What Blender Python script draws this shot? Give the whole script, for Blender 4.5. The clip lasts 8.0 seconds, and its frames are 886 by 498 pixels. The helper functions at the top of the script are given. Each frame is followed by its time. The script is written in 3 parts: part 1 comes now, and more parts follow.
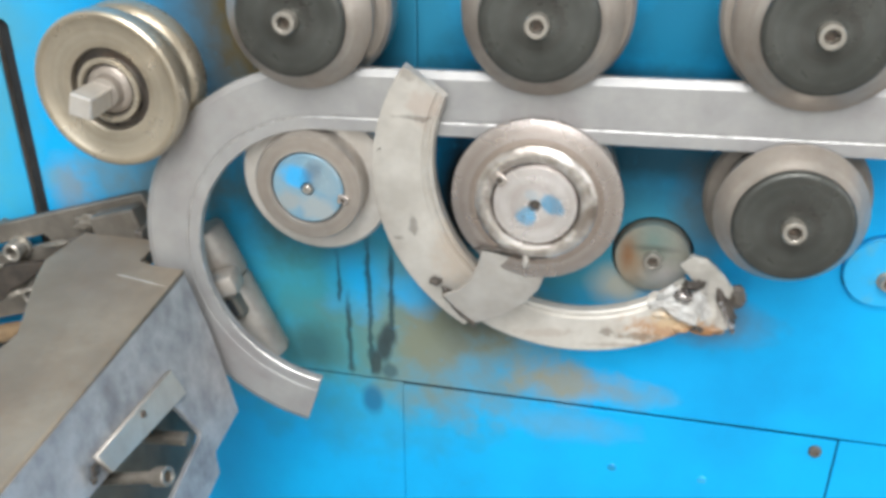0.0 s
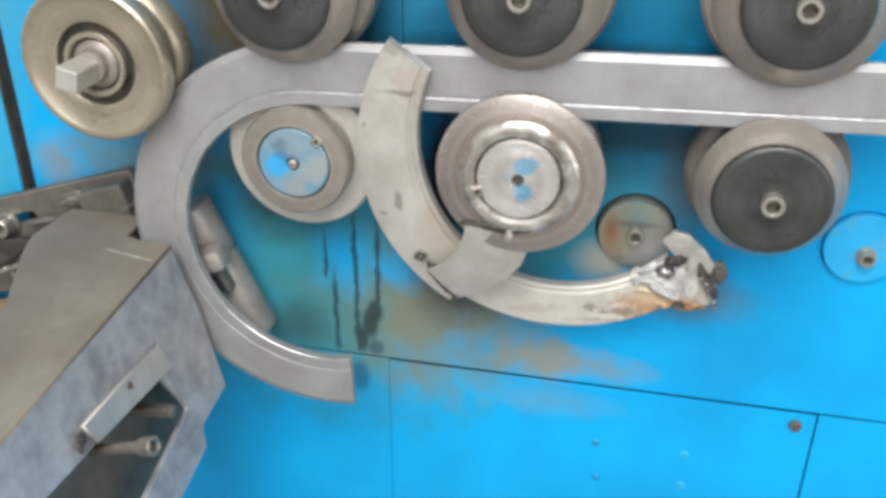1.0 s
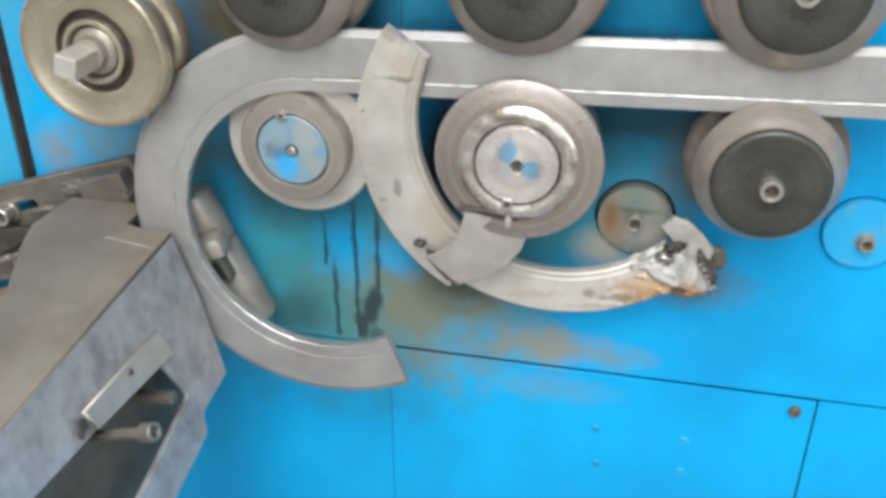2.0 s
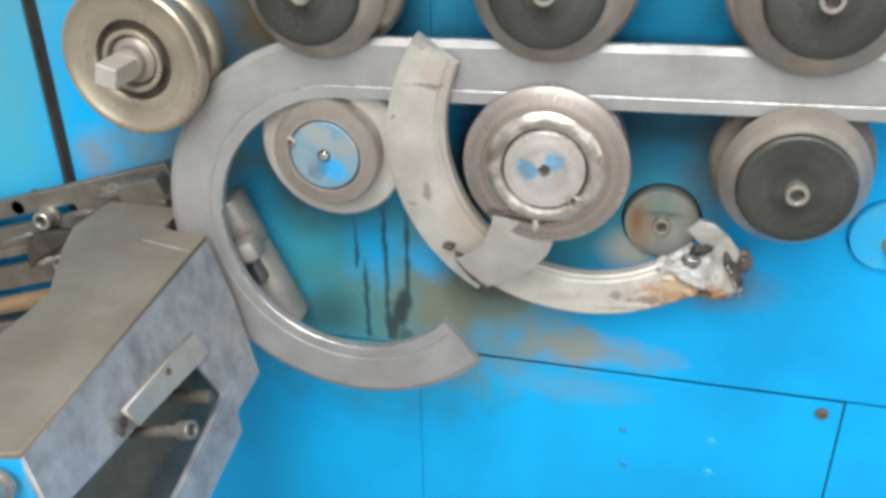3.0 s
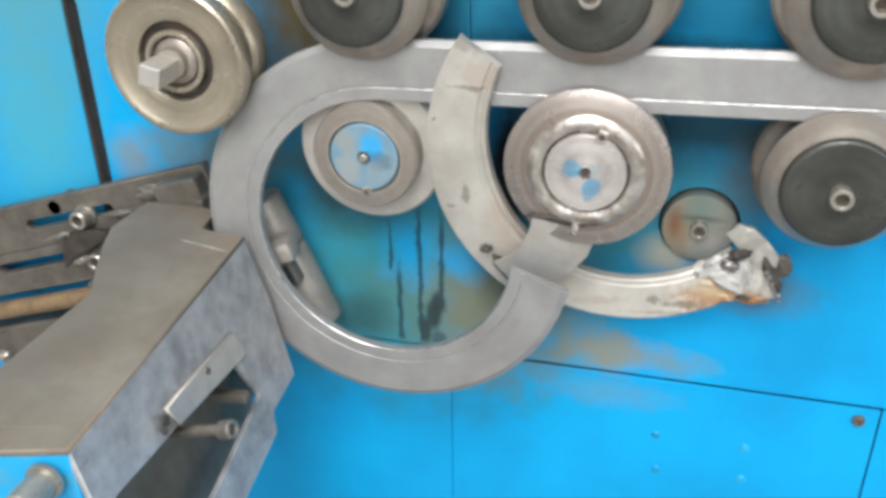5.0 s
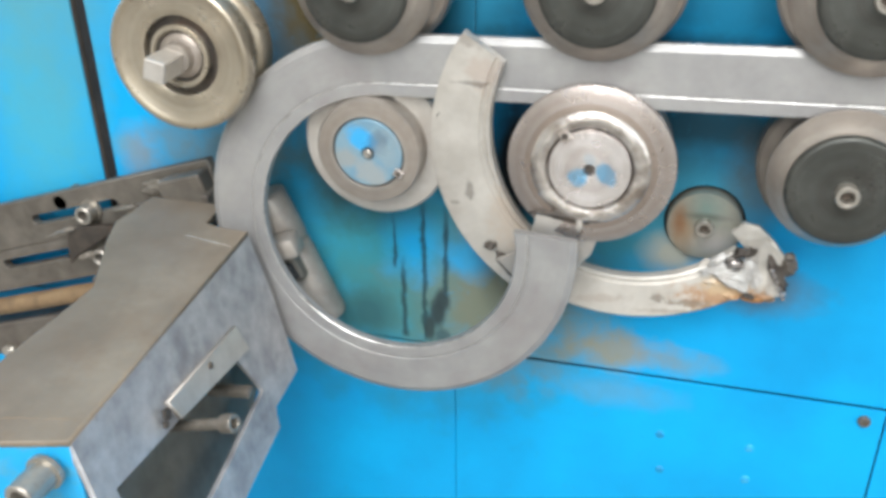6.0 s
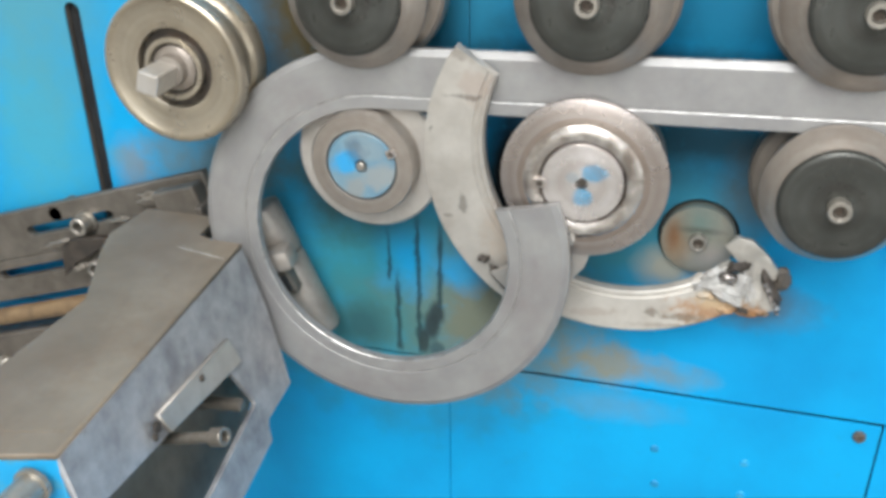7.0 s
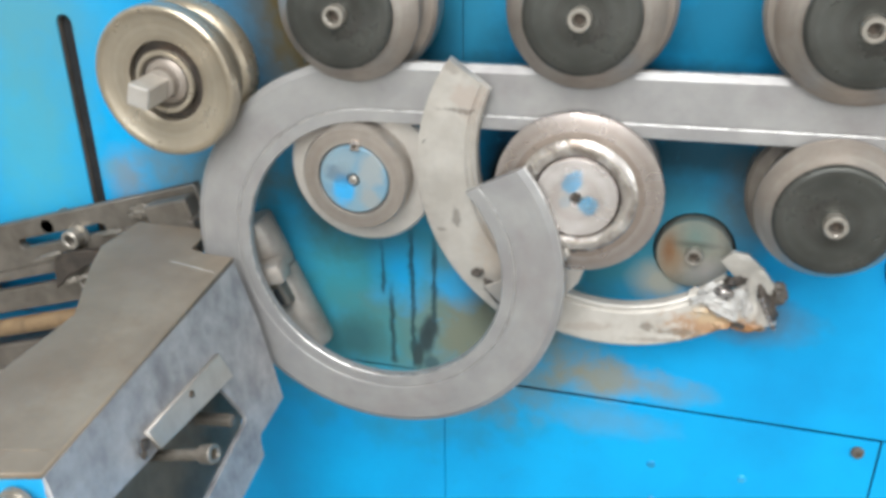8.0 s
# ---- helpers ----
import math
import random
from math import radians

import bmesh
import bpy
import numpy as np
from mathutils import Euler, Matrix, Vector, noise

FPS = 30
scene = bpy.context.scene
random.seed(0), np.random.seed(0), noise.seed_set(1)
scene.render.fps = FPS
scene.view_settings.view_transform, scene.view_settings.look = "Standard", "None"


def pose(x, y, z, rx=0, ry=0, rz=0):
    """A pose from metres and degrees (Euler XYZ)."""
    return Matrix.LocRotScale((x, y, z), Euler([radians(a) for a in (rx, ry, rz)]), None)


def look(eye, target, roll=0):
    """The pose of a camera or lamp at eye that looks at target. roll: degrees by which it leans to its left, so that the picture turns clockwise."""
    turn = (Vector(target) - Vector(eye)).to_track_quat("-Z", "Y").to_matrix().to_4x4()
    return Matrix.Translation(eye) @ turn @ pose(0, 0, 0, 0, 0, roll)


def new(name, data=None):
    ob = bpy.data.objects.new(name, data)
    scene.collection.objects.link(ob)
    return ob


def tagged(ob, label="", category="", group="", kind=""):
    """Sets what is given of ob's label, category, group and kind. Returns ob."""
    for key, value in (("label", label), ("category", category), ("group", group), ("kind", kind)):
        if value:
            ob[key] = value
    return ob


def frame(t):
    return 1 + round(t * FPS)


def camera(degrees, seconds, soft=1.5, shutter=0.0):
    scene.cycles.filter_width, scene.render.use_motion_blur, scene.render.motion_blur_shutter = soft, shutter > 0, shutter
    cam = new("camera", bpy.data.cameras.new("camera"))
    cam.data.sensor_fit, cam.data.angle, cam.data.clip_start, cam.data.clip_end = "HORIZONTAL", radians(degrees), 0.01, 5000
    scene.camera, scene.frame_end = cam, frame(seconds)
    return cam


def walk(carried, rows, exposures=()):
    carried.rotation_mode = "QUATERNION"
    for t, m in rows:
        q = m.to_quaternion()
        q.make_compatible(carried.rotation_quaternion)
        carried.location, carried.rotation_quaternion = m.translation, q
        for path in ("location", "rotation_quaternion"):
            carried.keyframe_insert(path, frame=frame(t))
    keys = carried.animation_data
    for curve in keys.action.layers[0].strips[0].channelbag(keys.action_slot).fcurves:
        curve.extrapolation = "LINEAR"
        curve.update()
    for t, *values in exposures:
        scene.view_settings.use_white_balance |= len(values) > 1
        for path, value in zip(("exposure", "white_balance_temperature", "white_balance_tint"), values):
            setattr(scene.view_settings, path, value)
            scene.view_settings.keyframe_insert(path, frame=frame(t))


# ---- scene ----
cam = camera(51.25, 8.0, soft=3.8)
PATH = [
    (0, (0.2908, -1.0266, 1.5208), (0.0954, -0.1631, 1.0559), -0.13),
    (0.5, (0.2948, -1.0389, 1.5167), (0.1023, -0.1773, 1.0471), 0.07),
    (1, (0.3038, -1.0404, 1.5115), (0.1171, -0.1809, 1.0358), 0.21),
    (1.5, (0.3075, -1.0366, 1.5041), (0.1243, -0.1806, 1.0208), 0.14),
    (3, (0.3116, -1.0595, 1.5189), (0.0931, -0.2114, 1.0362), -1.04),
    (3.5, (0.3019, -1.0547, 1.5190), (0.0757, -0.2073, 1.0386), -1.23),
    (4, (0.2848, -1.0485, 1.5144), (0.0602, -0.2027, 1.0306), -1.17),
    (5.5, (0.2822, -1.0768, 1.5172), (0.0453, -0.2292, 1.0423), -0.86),
    (6, (0.2878, -1.0696, 1.5090), (0.0472, -0.2231, 1.0341), -0.84),
    (6.5, (0.2970, -1.0636, 1.5121), (0.0537, -0.2153, 1.0418), -0.72),
    (7, (0.2981, -1.0641, 1.5103), (0.0534, -0.2130, 1.0460), -0.72),
    (7.5, (0.3063, -1.0574, 1.5107), (0.0597, -0.2033, 1.0528), -0.70),
    (8, (0.3029, -1.0505, 1.5121), (0.0568, -0.1955, 1.0556), -0.69),
]
walk(cam, [(t, look(eye, target, roll)) for t, eye, target, roll in PATH],
     [(0, 0.12), (0.5, 0.06), (1, 0.0), (1.5, 0.0), (4, 0.04), (5.5, 0.05), (6, 0.14), (6.5, 0.05), (7, -0.04), (7.5, 0.09), (8, 0.06)])


# ---- world and light: a workshop lit by daylight through a high window, a roof light and a side window, all unseen, and an added fill in a wide door ----
world = bpy.data.worlds.new("world")
scene.world = world
world.use_nodes = True
wn = world.node_tree
sky = wn.nodes.new("ShaderNodeTexSky")
sky.sky_type, sky.sun_disc, sky.sun_elevation, sky.sun_rotation = "NISHITA", False, radians(50), radians(-140)
wn.links.new(sky.outputs[0], wn.nodes["Background"].inputs[0])
wn.nodes["Background"].inputs[1].default_value = 0.12


def area(name, eye, target, sx, sy, watts, colour):
    data = bpy.data.lights.new(name, "AREA")
    data.shape, data.size, data.size_y, data.energy, data.color = "RECTANGLE", sx, sy, watts, colour
    ob = new(name, data)
    ob.matrix_world = look(eye, target)
    return ob


area("window_daylight", (0.5, -4.26, 3.9), (0.1, 0.0, 1.0), 3.0, 1.2, 105, (1.0, 0.98, 0.95))
area("roof_daylight", (0.2, -2.95, 4.76), (0.1, -0.5, 1.0), 2.6, 1.6, 180, (1.0, 0.99, 0.97))
# fill lamp added in front to lift the lower panels
area("door_fill", (0.2, -4.25, 1.7), (0.1, 0.0, 1.0), 2.8, 2.2, 26, (1.0, 0.98, 0.95))
area("side_daylight", (3.5, -1.9, 1.9), (0.0, -0.2, 0.95), 1.8, 1.6, 27, (0.97, 0.99, 1.0))


# ---- materials ----
class Nodes:
    """A small node writer for one material."""

    def __init__(self, name, carried=""):
        self.m = bpy.data.materials.new(name)
        self.m.use_nodes = True
        self.t = self.m.node_tree
        self.b = self.t.nodes["Principled BSDF"]
        co = self.t.nodes.new("ShaderNodeTexCoord")
        self.co = co.outputs["Object"]
        if carried:
            at = self.t.nodes.new("ShaderNodeAttribute")
            at.attribute_name = carried
            self.co = at.outputs["Vector"]

    def n(self, kind, **kw):
        o = self.t.nodes.new(kind)
        for k, v in kw.items():
            if k == "op":
                o.operation = v
            elif k == "blend":
                o.data_type, o.blend_type = "RGBA", v
        return o

    def put(self, sock, v):
        if isinstance(v, bpy.types.NodeSocket):
            self.t.links.new(v, sock)
        else:
            sock.default_value = v

    def math(self, op, a, b=0.0, clamp=False):
        o = self.n("ShaderNodeMath", op=op)
        o.use_clamp = clamp
        self.put(o.inputs[0], a)
        self.put(o.inputs[1], b)
        return o.outputs[0]

    def noise(self, scale, detail=4.0, rough=0.55, co=None, stretch=None):
        co = co or self.co
        if stretch:
            mp = self.n("ShaderNodeMapping")
            self.put(mp.inputs["Vector"], co)
            mp.inputs["Scale"].default_value = stretch
            co = mp.outputs[0]
        o = self.n("ShaderNodeTexNoise")
        self.put(o.inputs["Vector"], co)
        o.inputs["Scale"].default_value, o.inputs["Detail"].default_value, o.inputs["Roughness"].default_value = scale, detail, rough
        return o.outputs["Fac"]

    def ramp(self, v, lo, hi, a=0.0, b=1.0):
        o = self.n("ShaderNodeMapRange")
        self.put(o.inputs[0], v)
        for k, q in zip((1, 2, 3, 4), (lo, hi, a, b)):
            self.put(o.inputs[k], q)
        return o.outputs[0]

    def mix(self, f, a, b, blend="MIX"):
        o = self.n("ShaderNodeMix", blend=blend)
        self.put(o.inputs[0], f)
        for k, q in ((6, a), (7, b)):
            self.put(o.inputs[k], (*q, 1) if isinstance(q, tuple) else q)
        return o.outputs[2]

    def bump(self, h, strength=0.2, dist=0.001):
        o = self.n("ShaderNodeBump")
        o.inputs["Strength"].default_value, o.inputs["Distance"].default_value = strength, dist
        self.put(o.inputs["Height"], h)
        self.put(self.b.inputs["Normal"], o.outputs[0])

    def patches(self, c, spots, ragged=None, edge=(1.2, 0.6)):
        """Stains and painted-in shade: ovals of (x, z, half width, half height, colour, strength, raggedness) in the
        thing's own space, with frayed edges.
        """
        sep = self.n("ShaderNodeSeparateXYZ")
        self.put(sep.inputs[0], self.co)
        x, z = sep.outputs[0], sep.outputs[2]
        ragged = ragged or self.noise(16, 6, 0.65)
        for px, pz, rx, rz, colour, amount, frayed in spots:
            dx = self.math("DIVIDE", self.math("SUBTRACT", x, px), rx)
            dz = self.math("DIVIDE", self.math("SUBTRACT", z, pz), rz)
            d = self.math("SQRT", self.math("ADD", self.math("MULTIPLY", dx, dx), self.math("MULTIPLY", dz, dz)))
            d = self.math("ADD", d, self.math("MULTIPLY", self.math("SUBTRACT", ragged, 0.5), frayed))
            c = self.mix(self.math("MULTIPLY", self.ramp(d, *edge), amount), c, colour)
        return c

    def end(self, colour, rough=0.5, metal=0.0):
        self.put(self.b.inputs["Base Color"], colour if isinstance(colour, bpy.types.NodeSocket) else (*colour, 1))
        self.put(self.b.inputs["Roughness"], rough)
        self.put(self.b.inputs["Metallic"], metal)
        return self.m


def steel(name, light, dark, stain, rough=0.42, metal=0.75, stained=0.5, grain=(1, 1, 1), scale=30.0, spots=(), lumps=26, dents=0.18, carried="", turned=0.0, edge=(1.2, 0.6), brushed=0.0):
    """Worked steel: two tones of cloudy wear, stains and a fine grain."""
    k = Nodes(name, carried)
    cloud = k.noise(scale, 5, 0.6)
    c = k.mix(k.ramp(cloud, 0.35, 0.68), dark, light)
    s = k.noise(scale * 0.45, 6, 0.65)
    c = k.mix(k.math("MULTIPLY", k.ramp(s, 0.52, 0.72), stained), c, stain)
    if spots:
        c = k.patches(c, spots, k.noise(lumps, 5, 0.65), edge)
    fine = k.noise(380, 3, 0.6, stretch=grain)
    c = k.mix(k.ramp(fine, 0.3, 0.75, 0.0, 0.22), c, dark)
    height = k.math("ADD", k.math("MULTIPLY", fine, 0.5), k.math("MULTIPLY", s, 0.8))
    if turned:
        sep, line = k.n("ShaderNodeSeparateXYZ"), k.n("ShaderNodeCombineXYZ")
        k.put(sep.inputs[0], k.co)
        x, z = sep.outputs[0], sep.outputs[2]
        k.put(line.inputs[0], k.math("SQRT", k.math("ADD", k.math("MULTIPLY", x, x), k.math("MULTIPLY", z, z))))
        k.put(line.inputs[1], k.math("MULTIPLY", cloud, 0.004))
        rings = k.noise(420, 4, 0.7, co=line.outputs[0])
        c = k.mix(k.ramp(rings, 0.38, 0.62, 0.0, turned), c, dark)
        c = k.mix(k.ramp(k.noise(70, 2, 0.5, co=line.outputs[0]), 0.42, 0.62, 0.0, turned), c, stain)
        height = k.math("ADD", height, k.math("MULTIPLY", rings, turned * 2))
    k.bump(height, dents, 0.0012)
    if brushed:
        tangent = k.n("ShaderNodeTangent")
        tangent.direction_type, tangent.axis = "RADIAL", "Y"
        k.put(k.b.inputs["Tangent"], tangent.outputs[0])
        k.b.inputs["Anisotropic"].default_value = brushed
    return k.end(c, k.ramp(cloud, 0.3, 0.7, rough + 0.1, rough - 0.06), metal)


BLUE, BLUE_DARK = (0.004, 0.40, 0.80), (0.005, 0.31, 0.66)
GRIME, RUST = (0.21, 0.20, 0.13), (0.23, 0.12, 0.06)


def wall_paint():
    """Blue enamel with oily brown patches, drips and worn spots where they lie on the machine's front, plus shade
    painted in behind the bar and rollers.
    """
    k = Nodes("blue_wall_paint")
    sep = k.n("ShaderNodeSeparateXYZ")
    k.put(sep.inputs[0], k.co)
    x, z = sep.outputs[0], sep.outputs[2]
    big, mid, fine = k.noise(4, 4), k.noise(16, 6, 0.65), k.noise(60, 5, 0.6)
    c = k.mix(k.ramp(big, 0.35, 0.65), BLUE_DARK, BLUE)

    teal, olive = (0.05, 0.27, 0.30), (0.10, 0.11, 0.055)
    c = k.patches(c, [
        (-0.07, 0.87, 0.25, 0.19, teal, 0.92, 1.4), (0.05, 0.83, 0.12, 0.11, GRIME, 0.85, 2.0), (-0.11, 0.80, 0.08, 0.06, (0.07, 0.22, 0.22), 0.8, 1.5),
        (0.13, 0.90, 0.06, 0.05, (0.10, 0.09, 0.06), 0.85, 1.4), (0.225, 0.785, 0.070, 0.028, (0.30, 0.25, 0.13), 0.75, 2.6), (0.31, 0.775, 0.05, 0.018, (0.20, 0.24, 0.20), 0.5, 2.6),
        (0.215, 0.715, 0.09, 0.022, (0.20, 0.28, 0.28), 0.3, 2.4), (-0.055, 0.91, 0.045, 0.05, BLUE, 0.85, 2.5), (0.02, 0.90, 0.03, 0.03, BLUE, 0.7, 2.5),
        # the brown oval by the guide roller holds oily grime and painted shadow
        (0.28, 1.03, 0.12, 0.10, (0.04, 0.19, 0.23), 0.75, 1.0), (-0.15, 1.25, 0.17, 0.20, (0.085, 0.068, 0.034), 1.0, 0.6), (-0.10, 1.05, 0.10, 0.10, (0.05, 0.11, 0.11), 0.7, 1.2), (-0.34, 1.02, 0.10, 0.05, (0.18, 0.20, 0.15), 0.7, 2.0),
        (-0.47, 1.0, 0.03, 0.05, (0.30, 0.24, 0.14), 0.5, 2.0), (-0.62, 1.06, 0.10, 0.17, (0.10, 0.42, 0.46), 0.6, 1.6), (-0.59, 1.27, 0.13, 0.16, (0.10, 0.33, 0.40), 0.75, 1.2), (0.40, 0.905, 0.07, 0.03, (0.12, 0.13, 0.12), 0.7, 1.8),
        # dark ovals: shade of bar and rollers, painted into the wall colour
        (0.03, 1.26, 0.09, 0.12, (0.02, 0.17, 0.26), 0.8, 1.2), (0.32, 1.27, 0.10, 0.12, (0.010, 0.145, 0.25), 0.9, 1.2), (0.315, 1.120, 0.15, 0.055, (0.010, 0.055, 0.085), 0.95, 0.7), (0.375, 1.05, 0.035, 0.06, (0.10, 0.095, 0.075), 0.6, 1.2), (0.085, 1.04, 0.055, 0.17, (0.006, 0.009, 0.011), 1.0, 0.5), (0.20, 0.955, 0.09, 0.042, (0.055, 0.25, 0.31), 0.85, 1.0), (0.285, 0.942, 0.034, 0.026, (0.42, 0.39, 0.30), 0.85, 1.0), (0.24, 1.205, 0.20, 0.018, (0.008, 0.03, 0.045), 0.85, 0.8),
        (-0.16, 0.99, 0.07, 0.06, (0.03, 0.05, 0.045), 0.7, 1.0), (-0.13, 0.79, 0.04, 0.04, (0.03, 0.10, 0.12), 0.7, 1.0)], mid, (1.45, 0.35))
    for dx0, za, zb, w in ((-0.086, 0.872, 0.94, 0.0034), (-0.0745, 0.757, 0.875, 0.0048), (-0.044, 0.757, 0.97, 0.0050), (-0.012, 0.83, 0.96, 0.0040)):
        wob = k.math("MULTIPLY", k.math("SUBTRACT", k.noise(26, 5, 0.7), 0.5), 0.014)
        d = k.math("ABSOLUTE", k.math("SUBTRACT", k.math("ADD", x, wob), dx0))
        on = k.math("MULTIPLY", k.ramp(d, k.ramp(k.noise(45, 3), 0.35, 0.65, w * 0.5, w * 1.6), w * 0.3), k.math("MULTIPLY", k.ramp(z, za - 0.004, za + 0.004), k.ramp(z, zb + 0.02, zb - 0.02)))
        c = k.mix(k.math("MULTIPLY", on, 0.85), c, (0.02, 0.05, 0.06))
    c = k.patches(c, [(-0.018, 0.826, 0.013, 0.022, (0.035, 0.055, 0.06), 0.95, 1.2), (-0.026, 0.803, 0.013, 0.024, (0.035, 0.055, 0.06), 0.95, 1.2), (-0.037, 0.780, 0.007, 0.024, (0.035, 0.055, 0.06), 0.9, 1.2), (-0.018, 0.766, 0.012, 0.012, (0.05, 0.10, 0.12), 0.8, 1.4), (-0.0455, 0.712, 0.017, 0.026, (0.015, 0.13, 0.26), 0.85, 0.5)], mid)
    c = k.mix(k.ramp(fine, 0.62, 0.74, 0.0, 0.35), c, (0.02, 0.30, 0.55))
    k.bump(k.math("ADD", mid, k.math("MULTIPLY", fine, 0.4)), 0.12, 0.002)
    k.b.inputs["Specular IOR Level"].default_value = 0.2
    return k.end(c, k.ramp(mid, 0.3, 0.7, 0.30, 0.48))


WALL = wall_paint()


def paint(name, colour, worn, amount=0.4, rough=0.4, scale=45.0):
    k = Nodes(name)
    a = k.noise(scale, 6, 0.6)
    c = k.mix(k.math("MULTIPLY", k.ramp(a, 0.5, 0.62), amount), colour, worn)
    k.bump(a, 0.15, 0.001)
    return k.end(c, k.ramp(k.noise(20), 0.3, 0.7, rough, rough + 0.18))


BAR = steel("bar_steel", (0.400, 0.400, 0.392), (0.300, 0.298, 0.298), (0.265, 0.235, 0.232), 0.46, 0.38, 0.75, grain=(0.12, 1, 1), scale=14, carried="bar_place")
EDGE = steel("rubbed_edge_steel", (0.80, 0.79, 0.77), (0.34, 0.34, 0.33), (0.22, 0.20, 0.185), 0.31, 0.8, 1.0, scale=64, carried="bar_place")
ARC_SPOTS = [(0.060, 1.243, 0.030, 0.010, (0.34, 0.30, 0.26), 0.7, 2.5), (0.070, 1.205, 0.020, 0.020, (0.52, 0.43, 0.37), 0.6, 2.5), (0.060, 1.192, 0.020, 0.0035, (0.10, 0.08, 0.065), 0.55, 4.0),
             (0.049, 1.050, 0.0045, 0.014, (0.14, 0.12, 0.10), 0.6, 4.0), (0.030, 1.035, 0.006, 0.003, (0.2, 0.17, 0.14), 0.6, 3.0), (0.10, 1.02, 0.03, 0.05, (0.55, 0.44, 0.34), 0.5, 2.0),
             (0.10, 0.95, 0.018, 0.012, (0.12, 0.085, 0.06), 0.9, 2.5), (0.360, 0.914, 0.060, 0.022, (0.42, 0.21, 0.08), 0.85, 2.5), (0.385, 0.905, 0.03, 0.014, (0.10, 0.05, 0.03), 0.85, 2.5),
             (0.315, 0.903, 0.030, 0.005, (0.20, 0.16, 0.12), 0.7, 3.0), (0.275, 0.908, 0.009, 0.005, (0.2, 0.17, 0.14), 0.7, 3.0), (0.29, 0.890, 0.035, 0.004, (0.3, 0.25, 0.2), 0.6, 3.0), (0.20, 0.905, 0.04, 0.006, (0.42, 0.36, 0.31), 0.6, 3.0),
             (0.388, 0.918, 0.032, 0.012, (0.44, 0.20, 0.06), 0.85, 2.2), (0.352, 0.928, 0.030, 0.014, (0.62, 0.48, 0.30), 0.7, 2.0), (0.402, 0.950, 0.004, 0.022, (0.25, 0.22, 0.19), 0.6, 3.0), (0.384, 0.968, 0.003, 0.020, (0.30, 0.28, 0.26), 0.6, 3.0)]
ARC = steel("ground_steel", (0.64, 0.615, 0.565), (0.48, 0.455, 0.41), (0.34, 0.28, 0.22), 0.42, 0.3, 0.45, scale=22, spots=ARC_SPOTS, lumps=95)
BARE = steel("bare_steel", (0.62, 0.60, 0.56), (0.50, 0.47, 0.43), (0.34, 0.29, 0.24), 0.38, 0.5, 0.45, scale=30)
RUBBED = steel("rubbed_roller_steel", (0.54, 0.49, 0.46), (0.42, 0.375, 0.345), (0.32, 0.26, 0.22), 0.27, 0.75, 0.55, turned=0.45, scale=34, dents=0.4)
DISC = steel("heat_tinted_steel", (0.42, 0.42, 0.36), (0.32, 0.33, 0.29), (0.25, 0.20, 0.14), 0.36, 0.6, 0.5, scale=34, edge=(1.7, 0.1),
             spots=[(-0.026, -0.004, 0.016, 0.030, (0.36, 0.20, 0.09), 0.8, 1.0), (0.0, 0.022, 0.018, 0.02, (0.16, 0.30, 0.28), 0.7, 1.0), (0.018, -0.022, 0.022, 0.016, (0.62, 0.58, 0.56), 0.7, 1.0), (0.002, 0.013, 0.022, 0.004, (0.07, 0.08, 0.07), 0.8, 1.0), (-0.030, 0.002, 0.006, 0.016, (0.26, 0.11, 0.04), 0.8, 1.2)])
ROLLER = steel("roller_steel", (0.455, 0.415, 0.375), (0.34, 0.310, 0.275), (0.26, 0.205, 0.165), 0.38, 0.6, 0.55, turned=0.45, scale=40)
BAND = steel("brown_band_steel", (0.40, 0.34, 0.30), (0.30, 0.25, 0.215), (0.21, 0.165, 0.13), 0.30, 0.6, 0.5, turned=0.45, scale=40)
BRASSY = steel("guide_roller_steel", (0.54, 0.485, 0.39), (0.41, 0.365, 0.29), (0.27, 0.215, 0.14), 0.29, 0.65, 0.55, turned=0.45, scale=26)
DARK = steel("oiled_dark_steel", (0.105, 0.110, 0.100), (0.060, 0.064, 0.058), (0.045, 0.04, 0.036), 0.30, 0.55, 0.6, turned=0.45, scale=24, brushed=0.75)
BOLT = steel("bolt_steel", (0.50, 0.47, 0.42), (0.36, 0.34, 0.30), (0.20, 0.16, 0.12), 0.33, 0.7, 0.4, scale=90)
SHINY = steel("polished_steel", (0.72, 0.67, 0.63), (0.50, 0.45, 0.41), (0.30, 0.24, 0.20), 0.20, 0.8, 0.7, turned=0.45, scale=60, dents=0.7)
# strong light and dark tones put glints into the ring's colour
GLINTS = steel("glinting_ring_steel", (0.95, 0.92, 0.88), (0.40, 0.35, 0.31), (0.30, 0.245, 0.205), 0.17, 0.9, 0.95, scale=55, dents=1.0)
TAN = steel("tan_plate_steel", (0.305, 0.252, 0.190), (0.21, 0.175, 0.135), (0.20, 0.128, 0.072), 0.46, 0.15, 0.75, scale=12,
            spots=[(-0.335, 0.98, 0.07, 0.5, (0.17, 0.132, 0.095), 0.5, 2.0)], grain=(1, 0.15, 1))
ZINC = steel("grey_plate_steel", (0.50, 0.505, 0.515), (0.29, 0.295, 0.31), (0.17, 0.165, 0.17), 0.46, 0.25, 0.9, scale=30)
OLIVE = steel("dark_inner_steel", (0.19, 0.176, 0.138), (0.125, 0.116, 0.09), (0.08, 0.072, 0.058), 0.5, 0.15, 0.5, scale=24)
PALE = steel("rubbed_drum_steel", (0.42, 0.385, 0.345), (0.30, 0.275, 0.245), (0.20, 0.17, 0.145), 0.38, 0.35, 0.5, scale=30)
